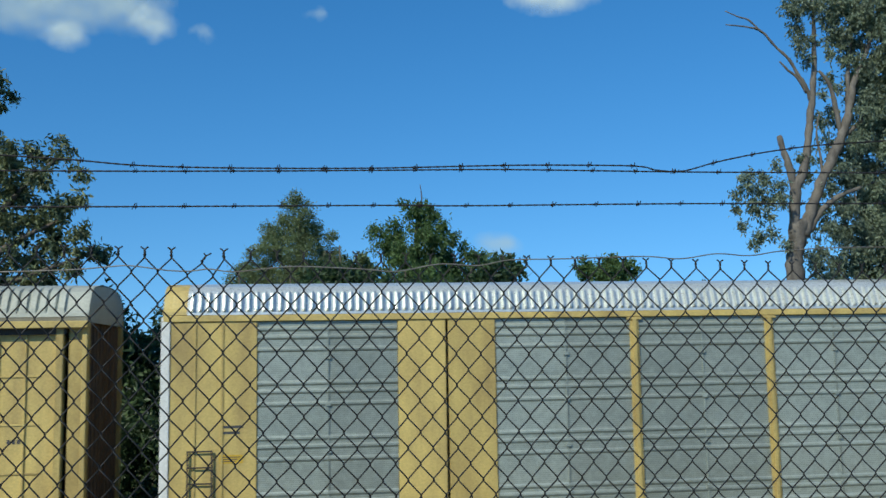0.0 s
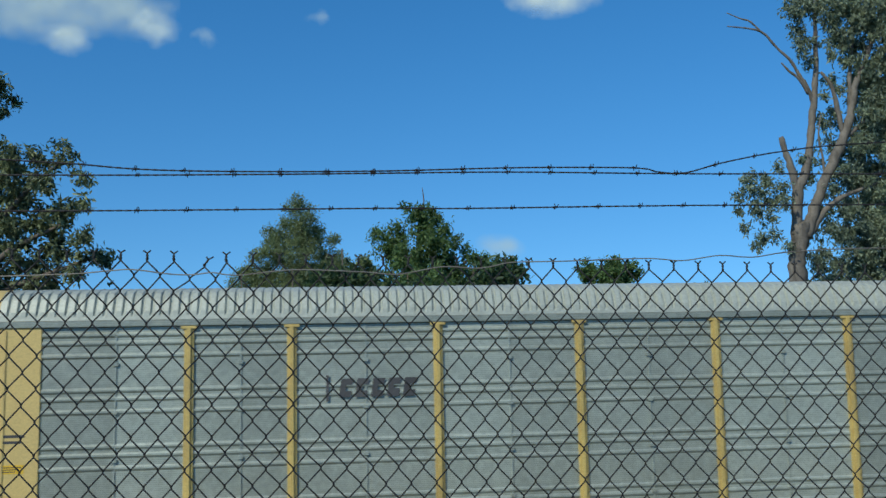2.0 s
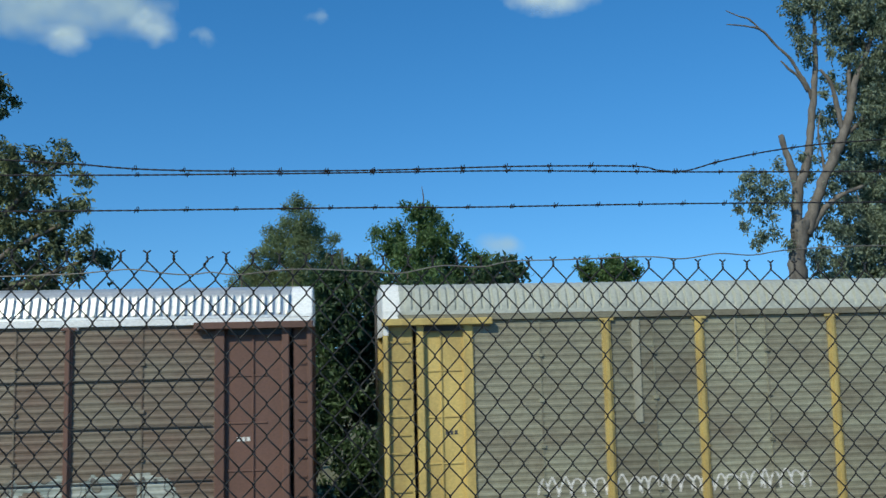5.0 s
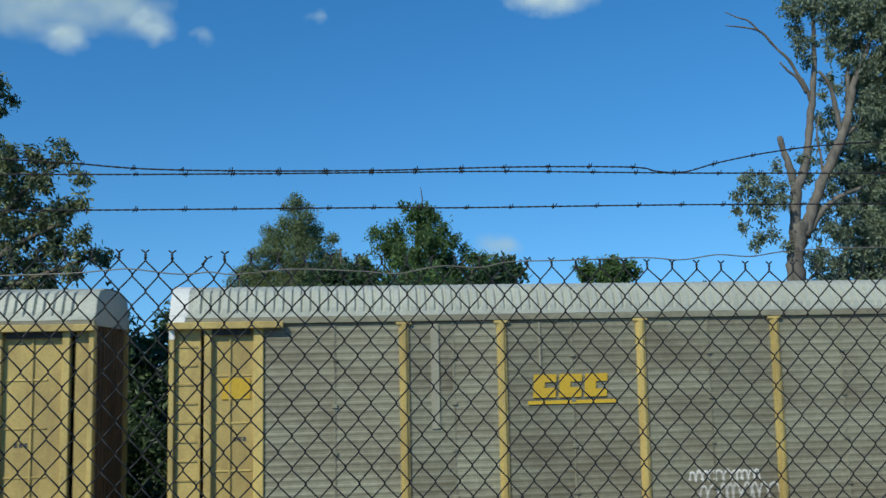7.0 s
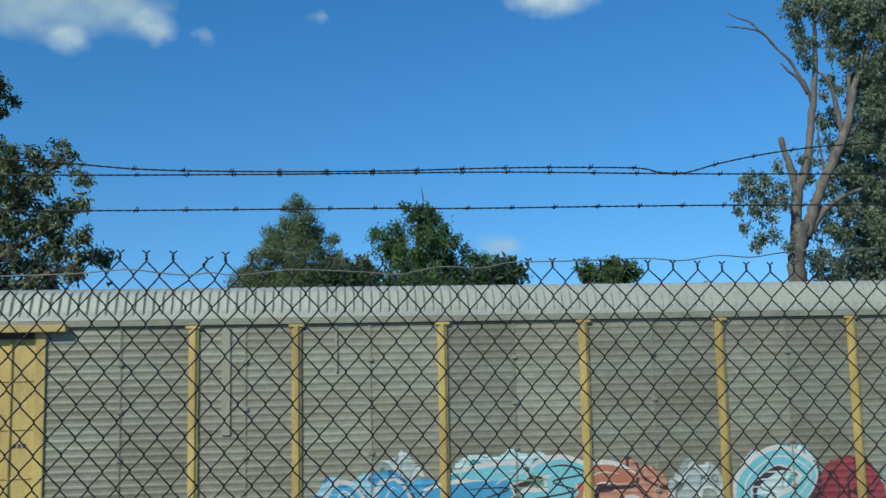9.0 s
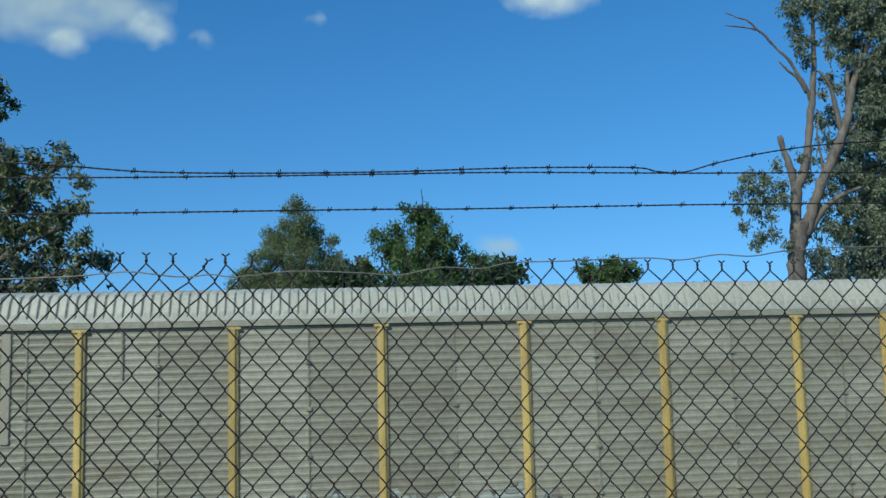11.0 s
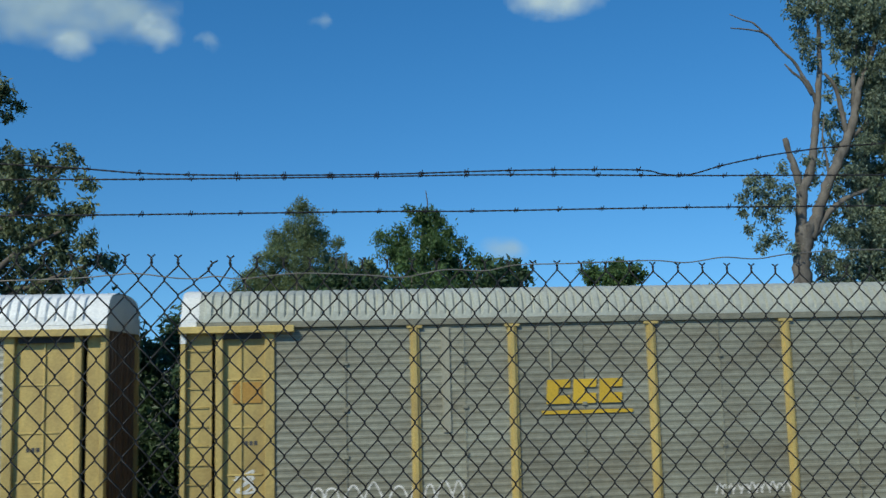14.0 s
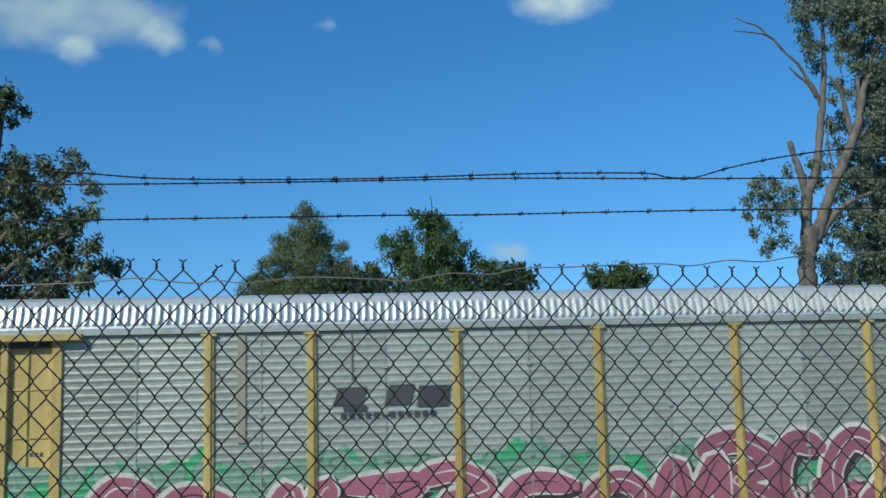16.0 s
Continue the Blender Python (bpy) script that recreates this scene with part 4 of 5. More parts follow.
def autorack(kind, roof, panel, label, ends=YELLOW, posts=YELLOW, rail=None, seams=False, caps=WHITE, placard=None, x=0.0):
    car = tagged(new("autorack_car"), label, "railway car", group="passing train")
    car.location = (x, NEAR, RAIL)
    tail = BODY - (0.36 if kind == "framed" else 0.0)
    # underframe
    part("underframe", boxes((0.15, BODY - 0.15, 0.10, WIDE - 0.10, 0.86, 1.02), (0.0, BODY, 0.02, 0.14, 0.72, 0.98), (0.0, BODY, WIDE - 0.14, WIDE - 0.02, 0.72, 0.98), (-0.55, 0.2, 1.4, 1.65, 0.72, 0.95), (BODY - 0.2, BODY + 0.55, 1.4, 1.65, 0.72, 0.95)), posts if kind != "brown" else BROWN, car, "steel floor frame with couplers")
    bogie(car, 3.4)
    bogie(car, BODY - 3.4)
    part("far_wall", boxes((0.1, BODY - 0.1, WIDE - 0.06, WIDE, 0.98, EAVE)), panel, car)
    # sides
    flat_end = kind in ("framed", "flat")
    for i in range(len(BAYS) - 1):
        a, b = BAYS[i], BAYS[i + 1]
        first, lastb = i == 0, i == len(BAYS) - 2
        b = min(b, tail)
        if first or lastb:
            if flat_end:
                part("end_panel", boxes((a + 0.02, b, 0.0, 0.07, 0.95, EAVE - 0.02), bevel=0.01), ends, car, "plain painted end panel")
                if kind == "framed" and first:
                    part("corner_strip", boxes((a - 0.03, a + 0.14, -0.03, 0.0, 0.95, EAVE - 0.05), bevel=0.01), WHITE, car, "white painted corner strip")
                for s in (0.33, 0.62):
                    xx = a + (b - a) * s
                    part("batten", boxes((xx, xx + 0.04, -0.02, 0.0, 1.0, EAVE - 0.2)), ends, car)
            else:
                # ladder panel, open slot and door panel under a jutting top beam
                mirror = (lambda q: q) if first else (lambda q: a + b - q)

                def bay(name, p0, p1, y0, y1, z0, z1, mat=ends, bevel=0.0, label=""):
                    q0, q1 = sorted((mirror(p0), mirror(p1)))
                    return part(name, boxes((q0, q1, y0, y1, z0, z1), bevel=bevel), mat, car, label)
                e = b - a
                slot = 0.58 if first else 0.36
                bay("end_panel", a + 0.10, a + slot, 0.07, 0.12, 0.95, EAVE - 0.2, label="painted ladder panel at the corner")
                bay("end_post", a, a + 0.10, -0.03, 0.17, 0.9, EAVE - 0.12, bevel=0.012)
                bay("end_post", a + slot + 0.08, a + slot + 0.22, -0.03, 0.17, 0.9, EAVE - 0.12, bevel=0.012)
                bay("end_post", a + e - 0.19, a + e, -0.02, 0.12, 0.9, EAVE - 0.12, bevel=0.012)
                bay("door_panel", a + slot + 0.22, a + e - 0.17, 0.085, 0.13, 0.95, EAVE - 0.2, label="painted side door panel")
                bay("slot_back", a + slot - 0.02, a + slot + 0.10, 0.42, 0.46, 0.95, EAVE - 0.2, STEEL)
                bay("end_beam", a - 0.02, a + e + 0.38, -0.15, 0.12, EAVE - 0.235, EAVE - 0.10, bevel=0.012, label="painted beam jutting over the end bay")
                # black block added as the shade beneath the beam
                bay("soffit_block", a + slot + 0.04, a + e - 0.25, -0.02, 0.09, EAVE - 0.35, EAVE - 0.235, STEEL)
                for zz in (1.35, 2.25, 3.15, 4.05):
                    bay("door_rail", a + 0.86, a + e - 0.24, 0.066, 0.088, zz, zz + 0.035, bevel=0.005)
                bay("door_bar", a + 1.12, a + 1.155, 0.05, 0.088, 1.0, EAVE - 0.35, bevel=0.006)
                for k in range(11 if first or kind != "posted" else 0):
                    q0, q1 = sorted((mirror(a + 0.12), mirror(a + slot - 0.08)))
                    v, f = tube([(q0, 0.03, 1.05 + 0.36 * k), (q1, 0.03, 1.05 + 0.36 * k)], 0.009, 6)
                    v2, f2 = tube([(q0, 0.03, 1.05 + 0.36 * k), (q0, 0.09, 1.05 + 0.36 * k)], 0.009, 6)
                    v3, f3 = tube([(q1, 0.03, 1.05 + 0.36 * k), (q1, 0.09, 1.05 + 0.36 * k)], 0.009, 6)
                    hung("rung", solid("rung", *joined([(v, f), (v2, f2), (v3, f3)]), ends), car)
                for k in range(3):
                    bay("stencil_bar", a + 1.20 + 0.09 * k, a + 1.26 + 0.09 * k, 0.078, 0.084, 2.82, 2.90, MARK_BLACK if kind != "brown" else WHITE)
                if first and placard:
                    bay("placard", a + 0.98, a + e - 0.26, 0.060, 0.070, 3.62, 4.02, placard, label="square painted placard")
            continue
        if kind == "framed" and i in (2, 8):
            for p0, p1 in ((a, (a + b) / 2 - 0.02), ((a + b) / 2 + 0.02, b)):
                part("side_plate", boxes((p0 + 0.005, p1 - 0.005, 0.0, 0.07, 0.95, EAVE - 0.14), bevel=0.012), ends, car, "plain yellow side plate")
            continue
        half = (b - a) / 2
        for k in range(2):
            hung("panel", panel_mesh(half - 0.008, panel, "sheet" if flat_end else "dense"), car, (a + k * half + 0.004, 0, 0))
        part("seam_strip", boxes((a + half - 0.013, a + half + 0.013, 0.012, 0.03, 1.0, EAVE - 0.17)), panel, car)
        for zz in (1.6, 2.5, 3.4, 4.3):
            part("clip", boxes((a + half - 0.05, a + half + 0.05, -0.012, 0.03, zz, zz + 0.07), bevel=0.006), panel, car)
        if seams:
            for zz in (2.12, 3.13, 4.03):
                part("level_seam", boxes((a + 0.05, b - 0.05, -0.008, 0.03, zz, zz + 0.016)), SEAM, car)
    for i, p in enumerate(BAYS[2:-2] if kind != "framed" else (BAYS[4], BAYS[5], BAYS[6], BAYS[7])):
        w = 0.092 if kind != "brown" else 0.070
        part("side_post", boxes((p - w, p + w, -0.02, 0.03, 0.9, EAVE - 0.12), (p - w * 0.45, p + w * 0.45, -0.06, -0.02, 0.9, EAVE - 0.18), (p - 0.15, p + 0.15, -0.045, -0.005, EAVE - 0.21, EAVE - 0.155), bevel=0.008), posts, car)
    if kind == "posted":
        part("pale_strip", boxes((5.03, 5.19, -0.004, 0.03, 2.95, EAVE - 0.2), bevel=0.004), STRIP, car, "narrow pale painted strip")
        part("pale_strip", boxes((7.2, 7.24, -0.004, 0.03, 4.1, EAVE - 0.2), bevel=0.004), STRIP, car, "narrow pale painted strip")
    # top rail, roof and its end caps
    part("top_rail", boxes((0.0, tail, -0.035, 0.10, EAVE - 0.15, EAVE - 0.025), bevel=0.012), rail or panel, car)
    cap = {"framed": 0.45, "flat": 0.98}.get(kind, 0.42)
    hung("roof", roof_mesh(roof, cap, tail - cap, ribbed=(0.085 if roof is ROOF_GALV else 0.07) if roof in (ROOF_GALV, ROOF_SILVER) else 0.062, wave=roof in (ROOF_GALV, ROOF_SILVER)), car)
    for a, b in ((0.0, cap), (tail - cap, tail)):
        hung("roof_cap", roof_mesh(caps if flat_end or caps is ROOF_WHITE else roof, a, b, 0.002), car, (0, 0, 0.006))
        if kind == "posted" and a == 0.0 and caps is not ROOF_WHITE:
            hung("end_sheet", roof_mesh(WHITE, 0.0, 0.34, 0.002), car, (0, -0.004, 0.018), "bright white painted roof end sheet")
            part("corner_plate", boxes((0.0, 0.30, -0.048, -0.037, EAVE - 0.16, EAVE + 0.01), bevel=0.004), ROOF_WHITE, car, "white corner plate")
        out = -1 if a == 0.0 else 1
        x_end = a if a == 0.0 else b
        pale = kind == "posted" and out < 0
        hung("gable", gable_mesh(ROOF_WHITE if pale else ROOF_DULL if kind == "posted" else caps, *sorted((x_end - out * 0.01, x_end - out * 0.05)), low=-0.42 if pale else -0.12), car, (0, 0, 0), "white roof end plate" if pale else "")
        if pale:
            part("corner_skirt", boxes((x_end, x_end + 0.10, -0.034, -0.031, EAVE - 0.42, EAVE - 0.03)), ROOF_WHITE, car, "white painted corner plate")
            v, f = tube([(x_end - 0.07, 1.45, 3.3), (x_end - 0.07, 1.45, EAVE + 0.45)], 0.028, 8)
            hung("brake_rod", solid("brake_rod", v, f, STEEL, True), car, (0, 0, 0), "dark upright steel rod")
        # the sunless end has its shade painted in by a darker door colour
        end_wall(car, x_end - out * 0.12, out, SHADED_END if out > 0 else CREAM if kind == "flat" else ends)
        for y in (0.0, WIDE - 0.1):
            part("corner_post", boxes((min(x_end, x_end - out * .1), max(x_end, x_end - out * .1), y, y + 0.1, 0.9, EAVE), bevel=0.01), ends if caps is not WHITE or kind != "framed" else WHITE, car)
        # ladder by the corner, and a warning label on the end panel
        if not flat_end:
            continue
        lx = x_end - out * (0.72 if out < 0 else 0.30)
        front = -0.07
        lad = part("ladder", boxes((lx - 0.24, lx - 0.21, front, front + 0.03, 0.95, 2.62), (lx + 0.21, lx + 0.24, front, front + 0.03, 0.95, 2.62)), STEEL, car, "dark steel ladder")
        for k in range(6):
            v, f = tube([(lx - 0.22, front + 0.015, 1.1 + 0.3 * k), (lx + 0.22, front + 0.015, 1.1 + 0.3 * k)], 0.015, 6)
            hung("rung", solid("rung", v, f, STEEL), lad)
        wx = x_end - out * 1.30
        face = -0.005
        lab = part("warning_label", boxes((wx - 0.22, wx + 0.22, face, face + 0.004, 2.36, 2.52)), MARK_YELLOW, car, "bright yellow warning label")
        part("label_bar", boxes(*[(wx - 0.18, wx + 0.18 - 0.05 * k, face - 0.003, face, 2.47 - 0.04 * k, 2.485 - 0.04 * k) for k in range(3)]), MARK_BLACK, lab)
        tx = x_end - out * 1.32
        part("stencil", boxes(*[(tx - 0.2, tx + 0.2 - 0.06 * (k % 2), face, face + 0.004, 3.02 - 0.11 * k, 3.07 - 0.11 * k) for k in range(2)]), MARK_BLACK if kind != "brown" else WHITE, car, "small stencilled marks")
    if kind == "brown":
        for p in BAYS[1:-1]:
            for zz in (EAVE - 0.22,):
                for q in (p - 0.16, p + 0.10):
                    part("clip", boxes((q, q + 0.07, -0.03, 0.0, zz, zz + 0.08), bevel=0.006), WHITE, car)
            if 14.0 < p < 21.0:
                part("edge_strip", boxes((p - 0.100, p - 0.082, -0.022, 0.02, 3.2, EAVE - 0.2)), WHITE, car)
    return car


def letters(x0, x1, z0, z1, n, lean=0.0, gap=0.3, seed=0):
    """A row of notched blocks, one to a letter, that stand for writing."""
    rng = random.Random(seed)
    w = (x1 - x0) / n
    return [(x0 + i * w, x0 + (i + 1 - gap) * w, z0, z1, lean, rng.choice((0.34, 0.42))) for i in range(n)]


def scribble(car, mat, cx, cz, w, h, seed, label, y=0.078):
    """A quick tangled stroke of spray paint on a flat panel."""
    rng = random.Random(seed)
    pts = [(cx + w * 0.5 * math.sin(i * 2.1 + seed) * rng.uniform(0.5, 1), y, cz + h * 0.5 * math.cos(i * 1.3 + seed) * rng.uniform(0.5, 1)) for i in range(12)]
    v, f = tube(smoothed(pts, 6), 0.022, 4)
    hung("scribble", solid("scribble", [Vector((p.x, y + (p.y - y) * 0.15, p.z)) for p in v], f, mat), car, (0, 0, 0), label)


def tag(car, mat, x0, x1, z, h, seed, label, width=0.02):
    """Thin looping strokes in a row, laid on the ribs of the side sheets."""
    rng = random.Random(seed)
    pieces = []
    x = x0
    while x < x1:
        w = h * rng.uniform(0.5, 0.95)
        pts = [(x + w * u, z + h * (math.sin(math.pi * u) ** 0.6) * rng.uniform(0.85, 1.1) + (0.12 * h if k == 0 else 0)) for k, u in enumerate((0, 0.08, 0.25, 0.5, 0.75, 0.92, 1.0))]
        line = smoothed([Vector((a, 0, b)) for a, b in pts], 5)
        v, f = tube([Vector((q.x, 0.035 + rib_depth(q.z), q.z)) for q in line], width, 4)
        pieces.append(([Vector((q.x, 0.030 + rib_depth(q.z) + 0.1 * (q.y - 0.03), q.z)) for q in v], f))
        x += w * rng.uniform(0.75, 1.05)
    hung("tag", solid("tag", *joined(pieces), mat), car, (0, 0, 0), label)


STROKES = (
    ((0.10, 0.0), (0.04, 0.6), (0.40, 1.0), (0.85, 0.72), (0.75, 0.30), (0.45, 0.12)),
    ((0.0, 0.88), (0.5, 1.0), (0.9, 0.72), (0.42, 0.5), (0.85, 0.2), (0.3, 0.0), (0.0, 0.1)),
    ((0.04, 0.0), (0.28, 0.95), (0.55, 0.3), (0.8, 1.0), (0.96, 0.0)),
    ((0.92, 0.9), (0.3, 1.0), (0.05, 0.5), (0.35, 0.05), (0.95, 0.15), (0.7, 0.5)),
    ((0.05, 0.9), (0.95, 0.95), (0.6, 0.6), (0.45, 0.0)))


def ribbon(line, width, y):
    """A flat band of paint along a line in the plane of the car's side, with rounded ends."""
    n = len(line)
    vs, fs = [], []
    for i, q in enumerate(line):
        d = line[min(i + 1, n - 1)] - line[max(i - 1, 0)]
        d = Vector((d.z, 0, -d.x)).normalized()
        u = min(i, n - 1 - i)
        w = 0.5 * width * math.sqrt(max(0.12, 1 - (1 - min(1, u / 4)) ** 2)) * (1 + 0.10 * noise.noise((q.x * 3, y, q.z * 3)))
        out = Vector((q.x, y - 0.001 * i / n, q.z))
        vs += [out + d * w, out - d * w]
    for i in range(n - 1):
        fs.append((2 * i, 2 * i + 1, 2 * i + 3, 2 * i + 2))
    return vs, fs


def bubble_letters(car, x0, x1, z0, z1, seed, paint, label, fat=0.40):
    """Fat looping strokes of spray paint with a pale rim and a dark line inside, no letter of any alphabet."""
    rng = random.Random(seed)
    x, k = x0, 0
    while x < x1 - 0.5:
        w = rng.uniform(1.15, 1.9)
        h = (z1 - z0) * rng.uniform(0.80, 1.08)
        lean = rng.uniform(-0.15, 0.35)
        shape = STROKES[(k * 2 + seed) % len(STROKES)]
        line = smoothed([Vector((x + a * w + lean * b, 0, z0 + b * h)) for a, b in shape], 7)
        y = 0.0195 - 0.0011 * (k % 3)
        letter = hung("spray_letter", solid("spray_letter", *ribbon(line, fat, y), paint), car, (0, 0, 0), label)
        hung("rim", solid("rim", *ribbon([q + Vector((-0.02, 0, 0.03)) for q in line], fat + 0.13, y + 0.0014), EDGE_PAINT), letter, (0, 0, 0), "off-white spray rim")
        hung("shadow_line", solid("shadow_line", *ribbon([q + Vector((0.06, 0, -0.05)) for q in line], fat + 0.15, y + 0.0028), INK_PAINT), letter, (0, 0, 0), "black spray outline")
        hung("inner_line", solid("inner_line", *ribbon([q + Vector((0.03, 0, 0.02)) for q in line[3:-6]], 0.035, y - 0.0014), INK_PAINT if k % 2 else EDGE_PAINT), letter, (0, 0, 0), "thin spray line")
        x += w * rng.uniform(0.92, 1.05)
        k += 1


CARS = []
TAN = "dull grey car carrier with yellow posts"
c = autorack("posted", ROOF_DULL, PANEL_DULL, TAN + ", dusty")
CARS.append(c)
c = autorack("framed", ROOF_GALV, PANEL_BRIGHT, "bright galvanised car carrier with broad yellow plates", rail=YELLOW, caps=YELLOW)
marks(c, "letter_block", letters(18.12, 20.88, 3.74, 3.94, 13, 0.02, 0.10, 1), MARK_ORANGE, "orange letter")
marks(c, "underline", [(18.0, 20.65, 3.57, 3.66, 0)], MARK_BLACK, "thin black line")
CARS.append(c)
c = autorack("flat", ROOF_PALE, PANEL_BRIGHT, "galvanised car carrier with flat yellow end panels", caps=YELLOW_PALE, ends=YELLOW_PALE)
marks(c, "letter_block", letters(7.35, 8.9, 3.62, 3.98, 5, 0.05, 0.25, 2), MARK_BLACK, "faded black lettering")
marks(c, "side_bar", [(7.1, 7.16, 3.55, 4.05, 0)], MARK_BLACK, "thin black bar")
CARS.append(c)
c = autorack("brown", ROOF_SILVER, PANEL_BROWN, "dark brown car carrier with silver roof and graffiti", ends=BROWN, posts=BROWN, rail=ROOF_WHITE, seams=True, caps=ROOF_WHITE)
marks(c, "name_board", [(15.12, 20.6, 4.12, 4.94, 0)], BROWN_CLEAN, "clean brown painted board")
marks(c, "small_letter_block", letters(15.75, 17.5, 4.57, 4.82, 8, 0.05, 0.20, 3), WHITE, "small white slanted letter", 0.014)
marks(c, "white_stripe", [(15.85, 18.05, 4.42, 4.52, 0.03)], WHITE, "white stripe", 0.012)
marks(c, "large_letter_block", letters(18.1, 20.25, 4.27, 4.78, 7, 0.12, 0.22, 4), WHITE, "large white slanted letter", 0.014)
graffiti(c, "pale", 2.4, 9.3, 2.45, 5, "pale tangled spray lettering")
graffiti(c, "pale", 9.8, 24.8, 2.25, 6, "pale grey spray lettering", holes=0.3)
CARS.append(c)
c = autorack("posted", ROOF_DULL, PANEL_TAN, TAN)
tag(c, EDGE_PAINT, 3.0, 8.6, 1.55, 0.35, 7, "thin white spray tag")
CARS.append(c)
c = autorack("posted", ROOF_DULL, PANEL_TAN, TAN + " and yellow emblem", placard=MARK_YELLOW)
marks(c, "emblem_block", letters(7.05, 8.62, 3.50, 3.96, 3, 0.03, 0.12, 5) + [(6.95, 8.75, 3.37, 3.44, 0)], MARK_YELLOW, "bold yellow block emblem with underline")
tag(c, EDGE_PAINT, 10.2, 11.6, 1.75, 0.22, 8, "white spray tag")
tag(c, EDGE_PAINT, 10.4, 11.9, 1.40, 0.3, 28, "white spray tag")
CARS.append(c)
c = autorack("posted", ROOF_DULL, PANEL_DULL, TAN + " and vivid graffiti")
graffiti(c, "puff", 7.6, 8.9, 2.40, 29, "white and grey spray puffs", rough=0.3)
graffiti(c, "blue", 6.6, 9.5, 2.05, 9, "light blue spray lettering", rough=0.25, lift=0.006)
graffiti(c, "cyan", 9.4, 11.9, 2.42, 30, "cyan and white spray lettering", rough=0.3)
graffiti(c, "green", 9.5, 12.0, 1.95, 31, "dark green spray patch", rough=0.35, lift=0.006)
graffiti(c, "salmon", 11.8, 13.8, 2.12, 32, "salmon spray lettering", rough=0.3, lift=0.005)
graffiti(c, "puff", 13.7, 15.3, 2.1, 33, "pale spray lettering", rough=0.4)
graffiti(c, "cyan", 15.2, 17.1, 2.36, 34, "cyan and white spray lettering", rough=0.3)
graffiti(c, "red", 16.8, 18.4, 2.05, 35, "dark red spray lettering", rough=0.2, lift=0.006)
bubble_letters(c, 6.9, 9.2, 0.95, 1.80, 2, SKY_PAINT, "fat light blue spray stroke", 0.32)
bubble_letters(c, 9.5, 11.8, 1.55, 2.22, 4, CYAN_PAINT, "fat cyan spray stroke", 0.26)
bubble_letters(c, 12.0, 13.8, 0.95, 1.92, 8, SALMON_PAINT, "fat salmon spray stroke", 0.34)
bubble_letters(c, 15.2, 17.0, 1.1, 2.2, 5, CYAN_PAINT, "fat cyan spray stroke", 0.30)
graffiti(c, "pale", 18.3, 22.0, 2.3, 10, "pale spray lettering with dark outlines")
CARS.append(c)
c = autorack("posted", ROOF_DULL, PANEL_DULL, TAN + " and faint tags")
graffiti(c, "pale", 5.0, 16.0, 1.75, 11, "faint pale spray lettering", holes=0.3)
tag(c, EDGE_PAINT, 22.8, 23.7, 1.8, 0.2, 12, "white spray tag")
scribble(c, WHITE, 26.0, 2.3, 0.9, 0.5, 3, "white spray scribble")
CARS.append(c)
c = autorack("posted", ROOF_WHITE, PANEL_PALE, "grey car carrier with white roof and yellow posts", seams=True, caps=ROOF_WHITE, rail=ROOF_WHITE)
marks(c, "letter_block", [(6.75, 8.45, 3.97, 4.02, 0), (6.75, 8.40, 3.88, 3.93, 0), (6.75, 8.30, 3.79, 3.84, 0), (7.95, 8.45, 4.02, 4.08, 0), (7.75, 8.35, 3.84, 3.88, 0)] + letters(7.85, 8.75, 3.60, 3.71, 7, 0, 0.3, 6) + letters(7.75, 9.05, 3.40, 3.52, 9, 0, 0.3, 7), MARK_BLACK, "black block emblem and small lettering")
graffiti(c, "pale", 2.2, 20.5, 1.95, 13, "pale bluish spray lettering", rough=0.35)
graffiti(c, "teal", 20.8, 25.2, 2.28, 14, "teal spray lettering with dark outlines")
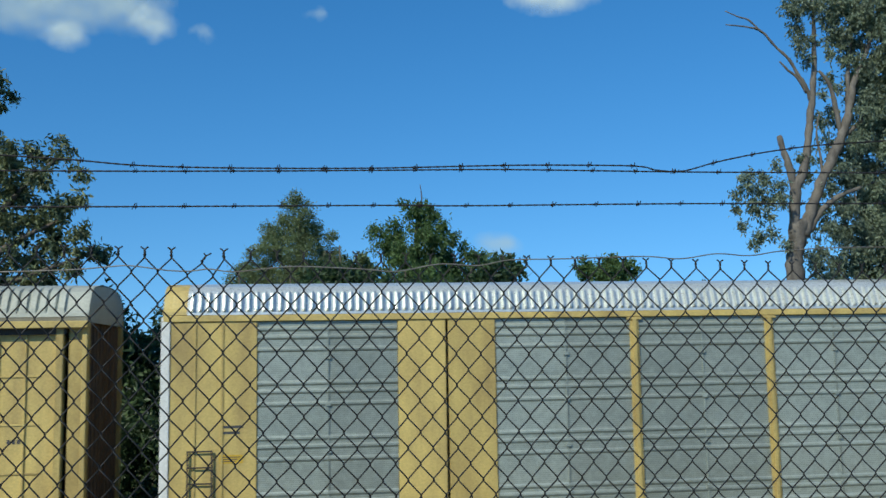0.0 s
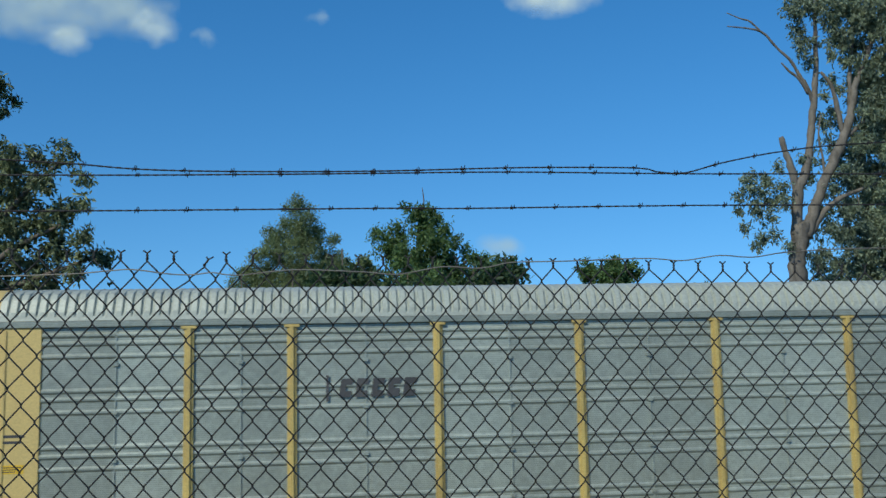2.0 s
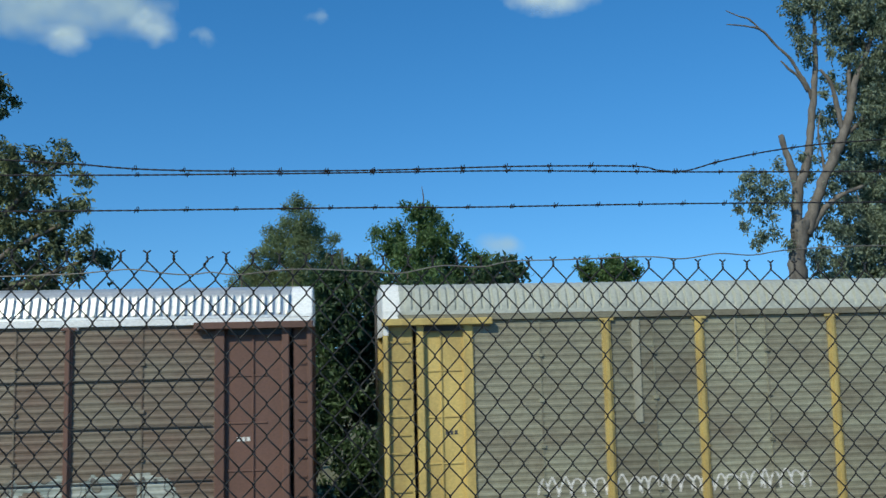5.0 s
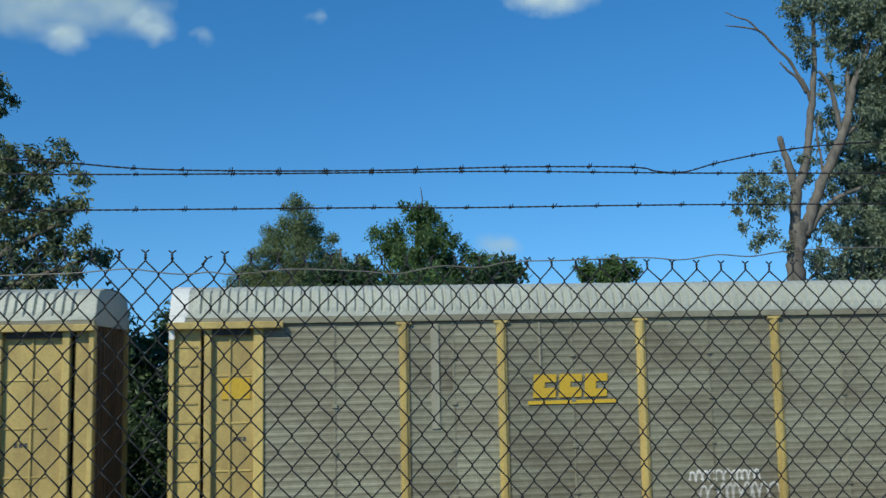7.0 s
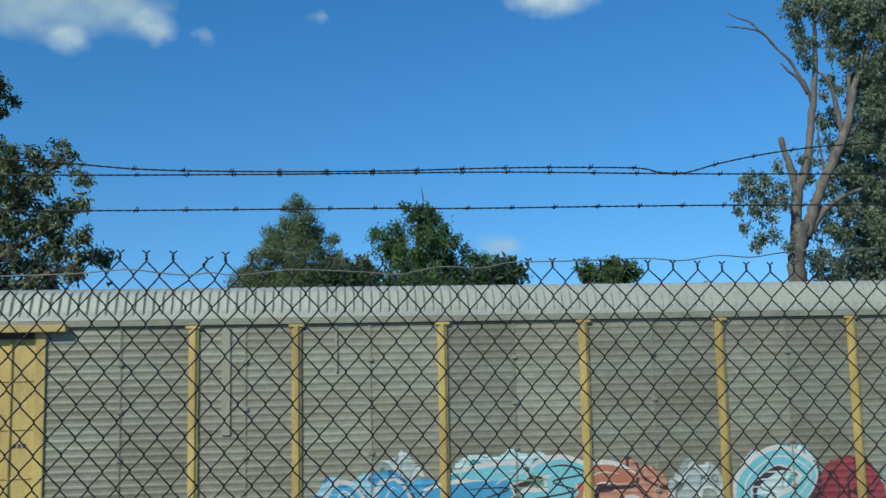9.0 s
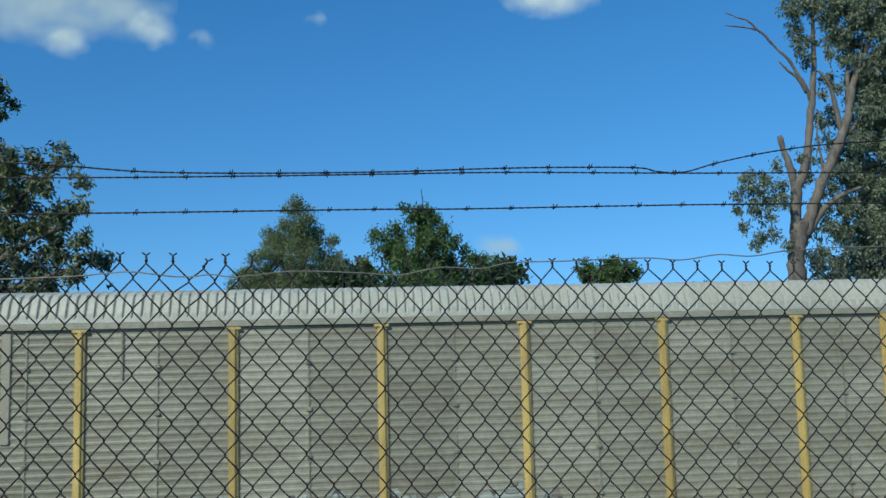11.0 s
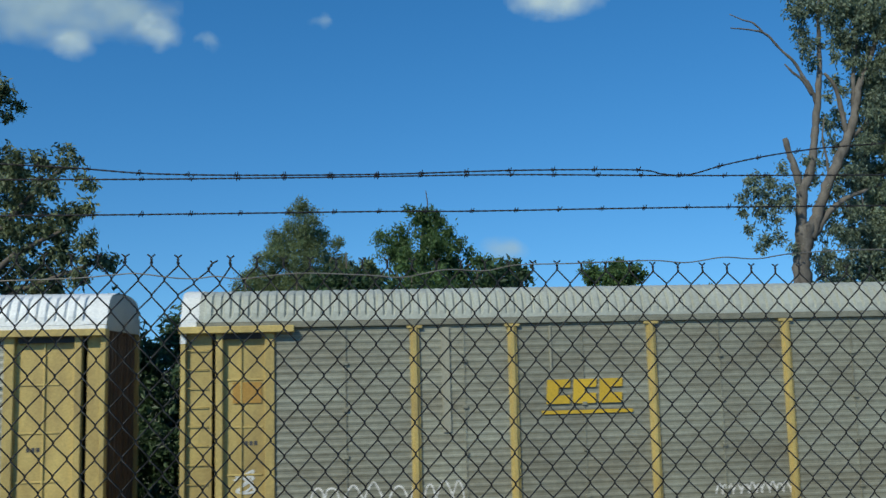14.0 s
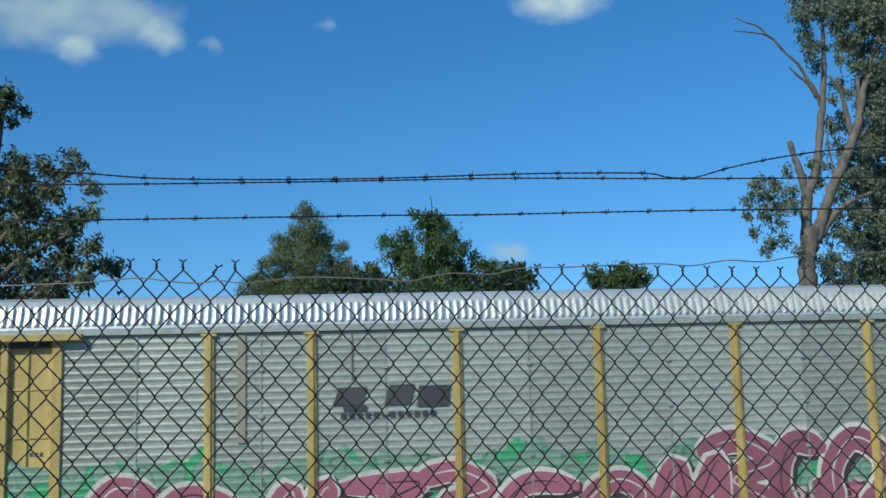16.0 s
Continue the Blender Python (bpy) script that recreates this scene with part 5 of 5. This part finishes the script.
scribble(c, MARK_RED, 1.22, 3.45, 0.6, 0.9, 2, "red spray scribble")
CARS.append(c)
c = autorack("posted", ROOF_DULL, PANEL_DULL, TAN + ", yellow emblem and tags", placard=MARK_OCHRE)
marks(c, "emblem_block", letters(7.10, 8.70, 3.44, 3.92, 3, 0.03, 0.12, 8) + [(7.0, 8.85, 3.24, 3.31, 0)], MARK_YELLOW, "bold yellow block emblem with underline")
tag(c, EDGE_PAINT, 17.9, 20.8, 1.8, 0.13, 15, "row of small white spray letters", 0.013)
tag(c, EDGE_PAINT, 18.5, 20.0, 1.5, 0.25, 35, "white spray tag")
tag(c, EDGE_PAINT, 2.4, 5.2, 1.45, 0.55, 16, "looping white outline spray tag", 0.018)
tag(c, EDGE_PAINT, 10.5, 12.2, 1.55, 0.2, 17, "white spray tag")
scribble(c, WHITE, 1.2, 2.1, 0.5, 0.5, 5, "white spray scribble")
CARS.append(c)
c = autorack("posted", ROOF_GALV, PANEL_LIGHT, "pale grey car carrier with pink and green graffiti")
marks(c, "emblem_block", [(6.85, 7.40, 3.62, 3.95, 0.12), (7.05, 7.5, 3.5, 3.6, 0), (7.85, 8.35, 3.6, 3.98, 0.1), (8.48, 9.10, 3.55, 3.95, 0.05)] + letters(7.0, 8.9, 3.36, 3.46, 12, 0, 0.3, 9), MARK_BLACK, "dark faded emblem blocks")
graffiti(c, "green", 0.4, 25.0, 2.62, 17, "bright green spray background", rough=0.35)
graffiti(c, "pink", 1.9, 26.0, 1.75, 18, "dusty pink spray ground", rough=0.3, lift=0.006)
bubble_letters(c, 2.3, 14.2, 1.0, 2.22, 3, PINK_PAINT, "fat dusty pink spray stroke")
bubble_letters(c, 14.0, 25.6, 1.1, 2.62, 6, PLUM_PAINT, "fat plum spray stroke", 0.46)
CARS.append(c)


def motions():
    for k, car in enumerate(CARS):
        start = -3.125 + SPEED * 7.0 + (k - 5) * LENGTH
        walk(car, [(t, pose(start - SPEED * t, NEAR, RAIL)) for t in range(0, 17, 2)])


motions()
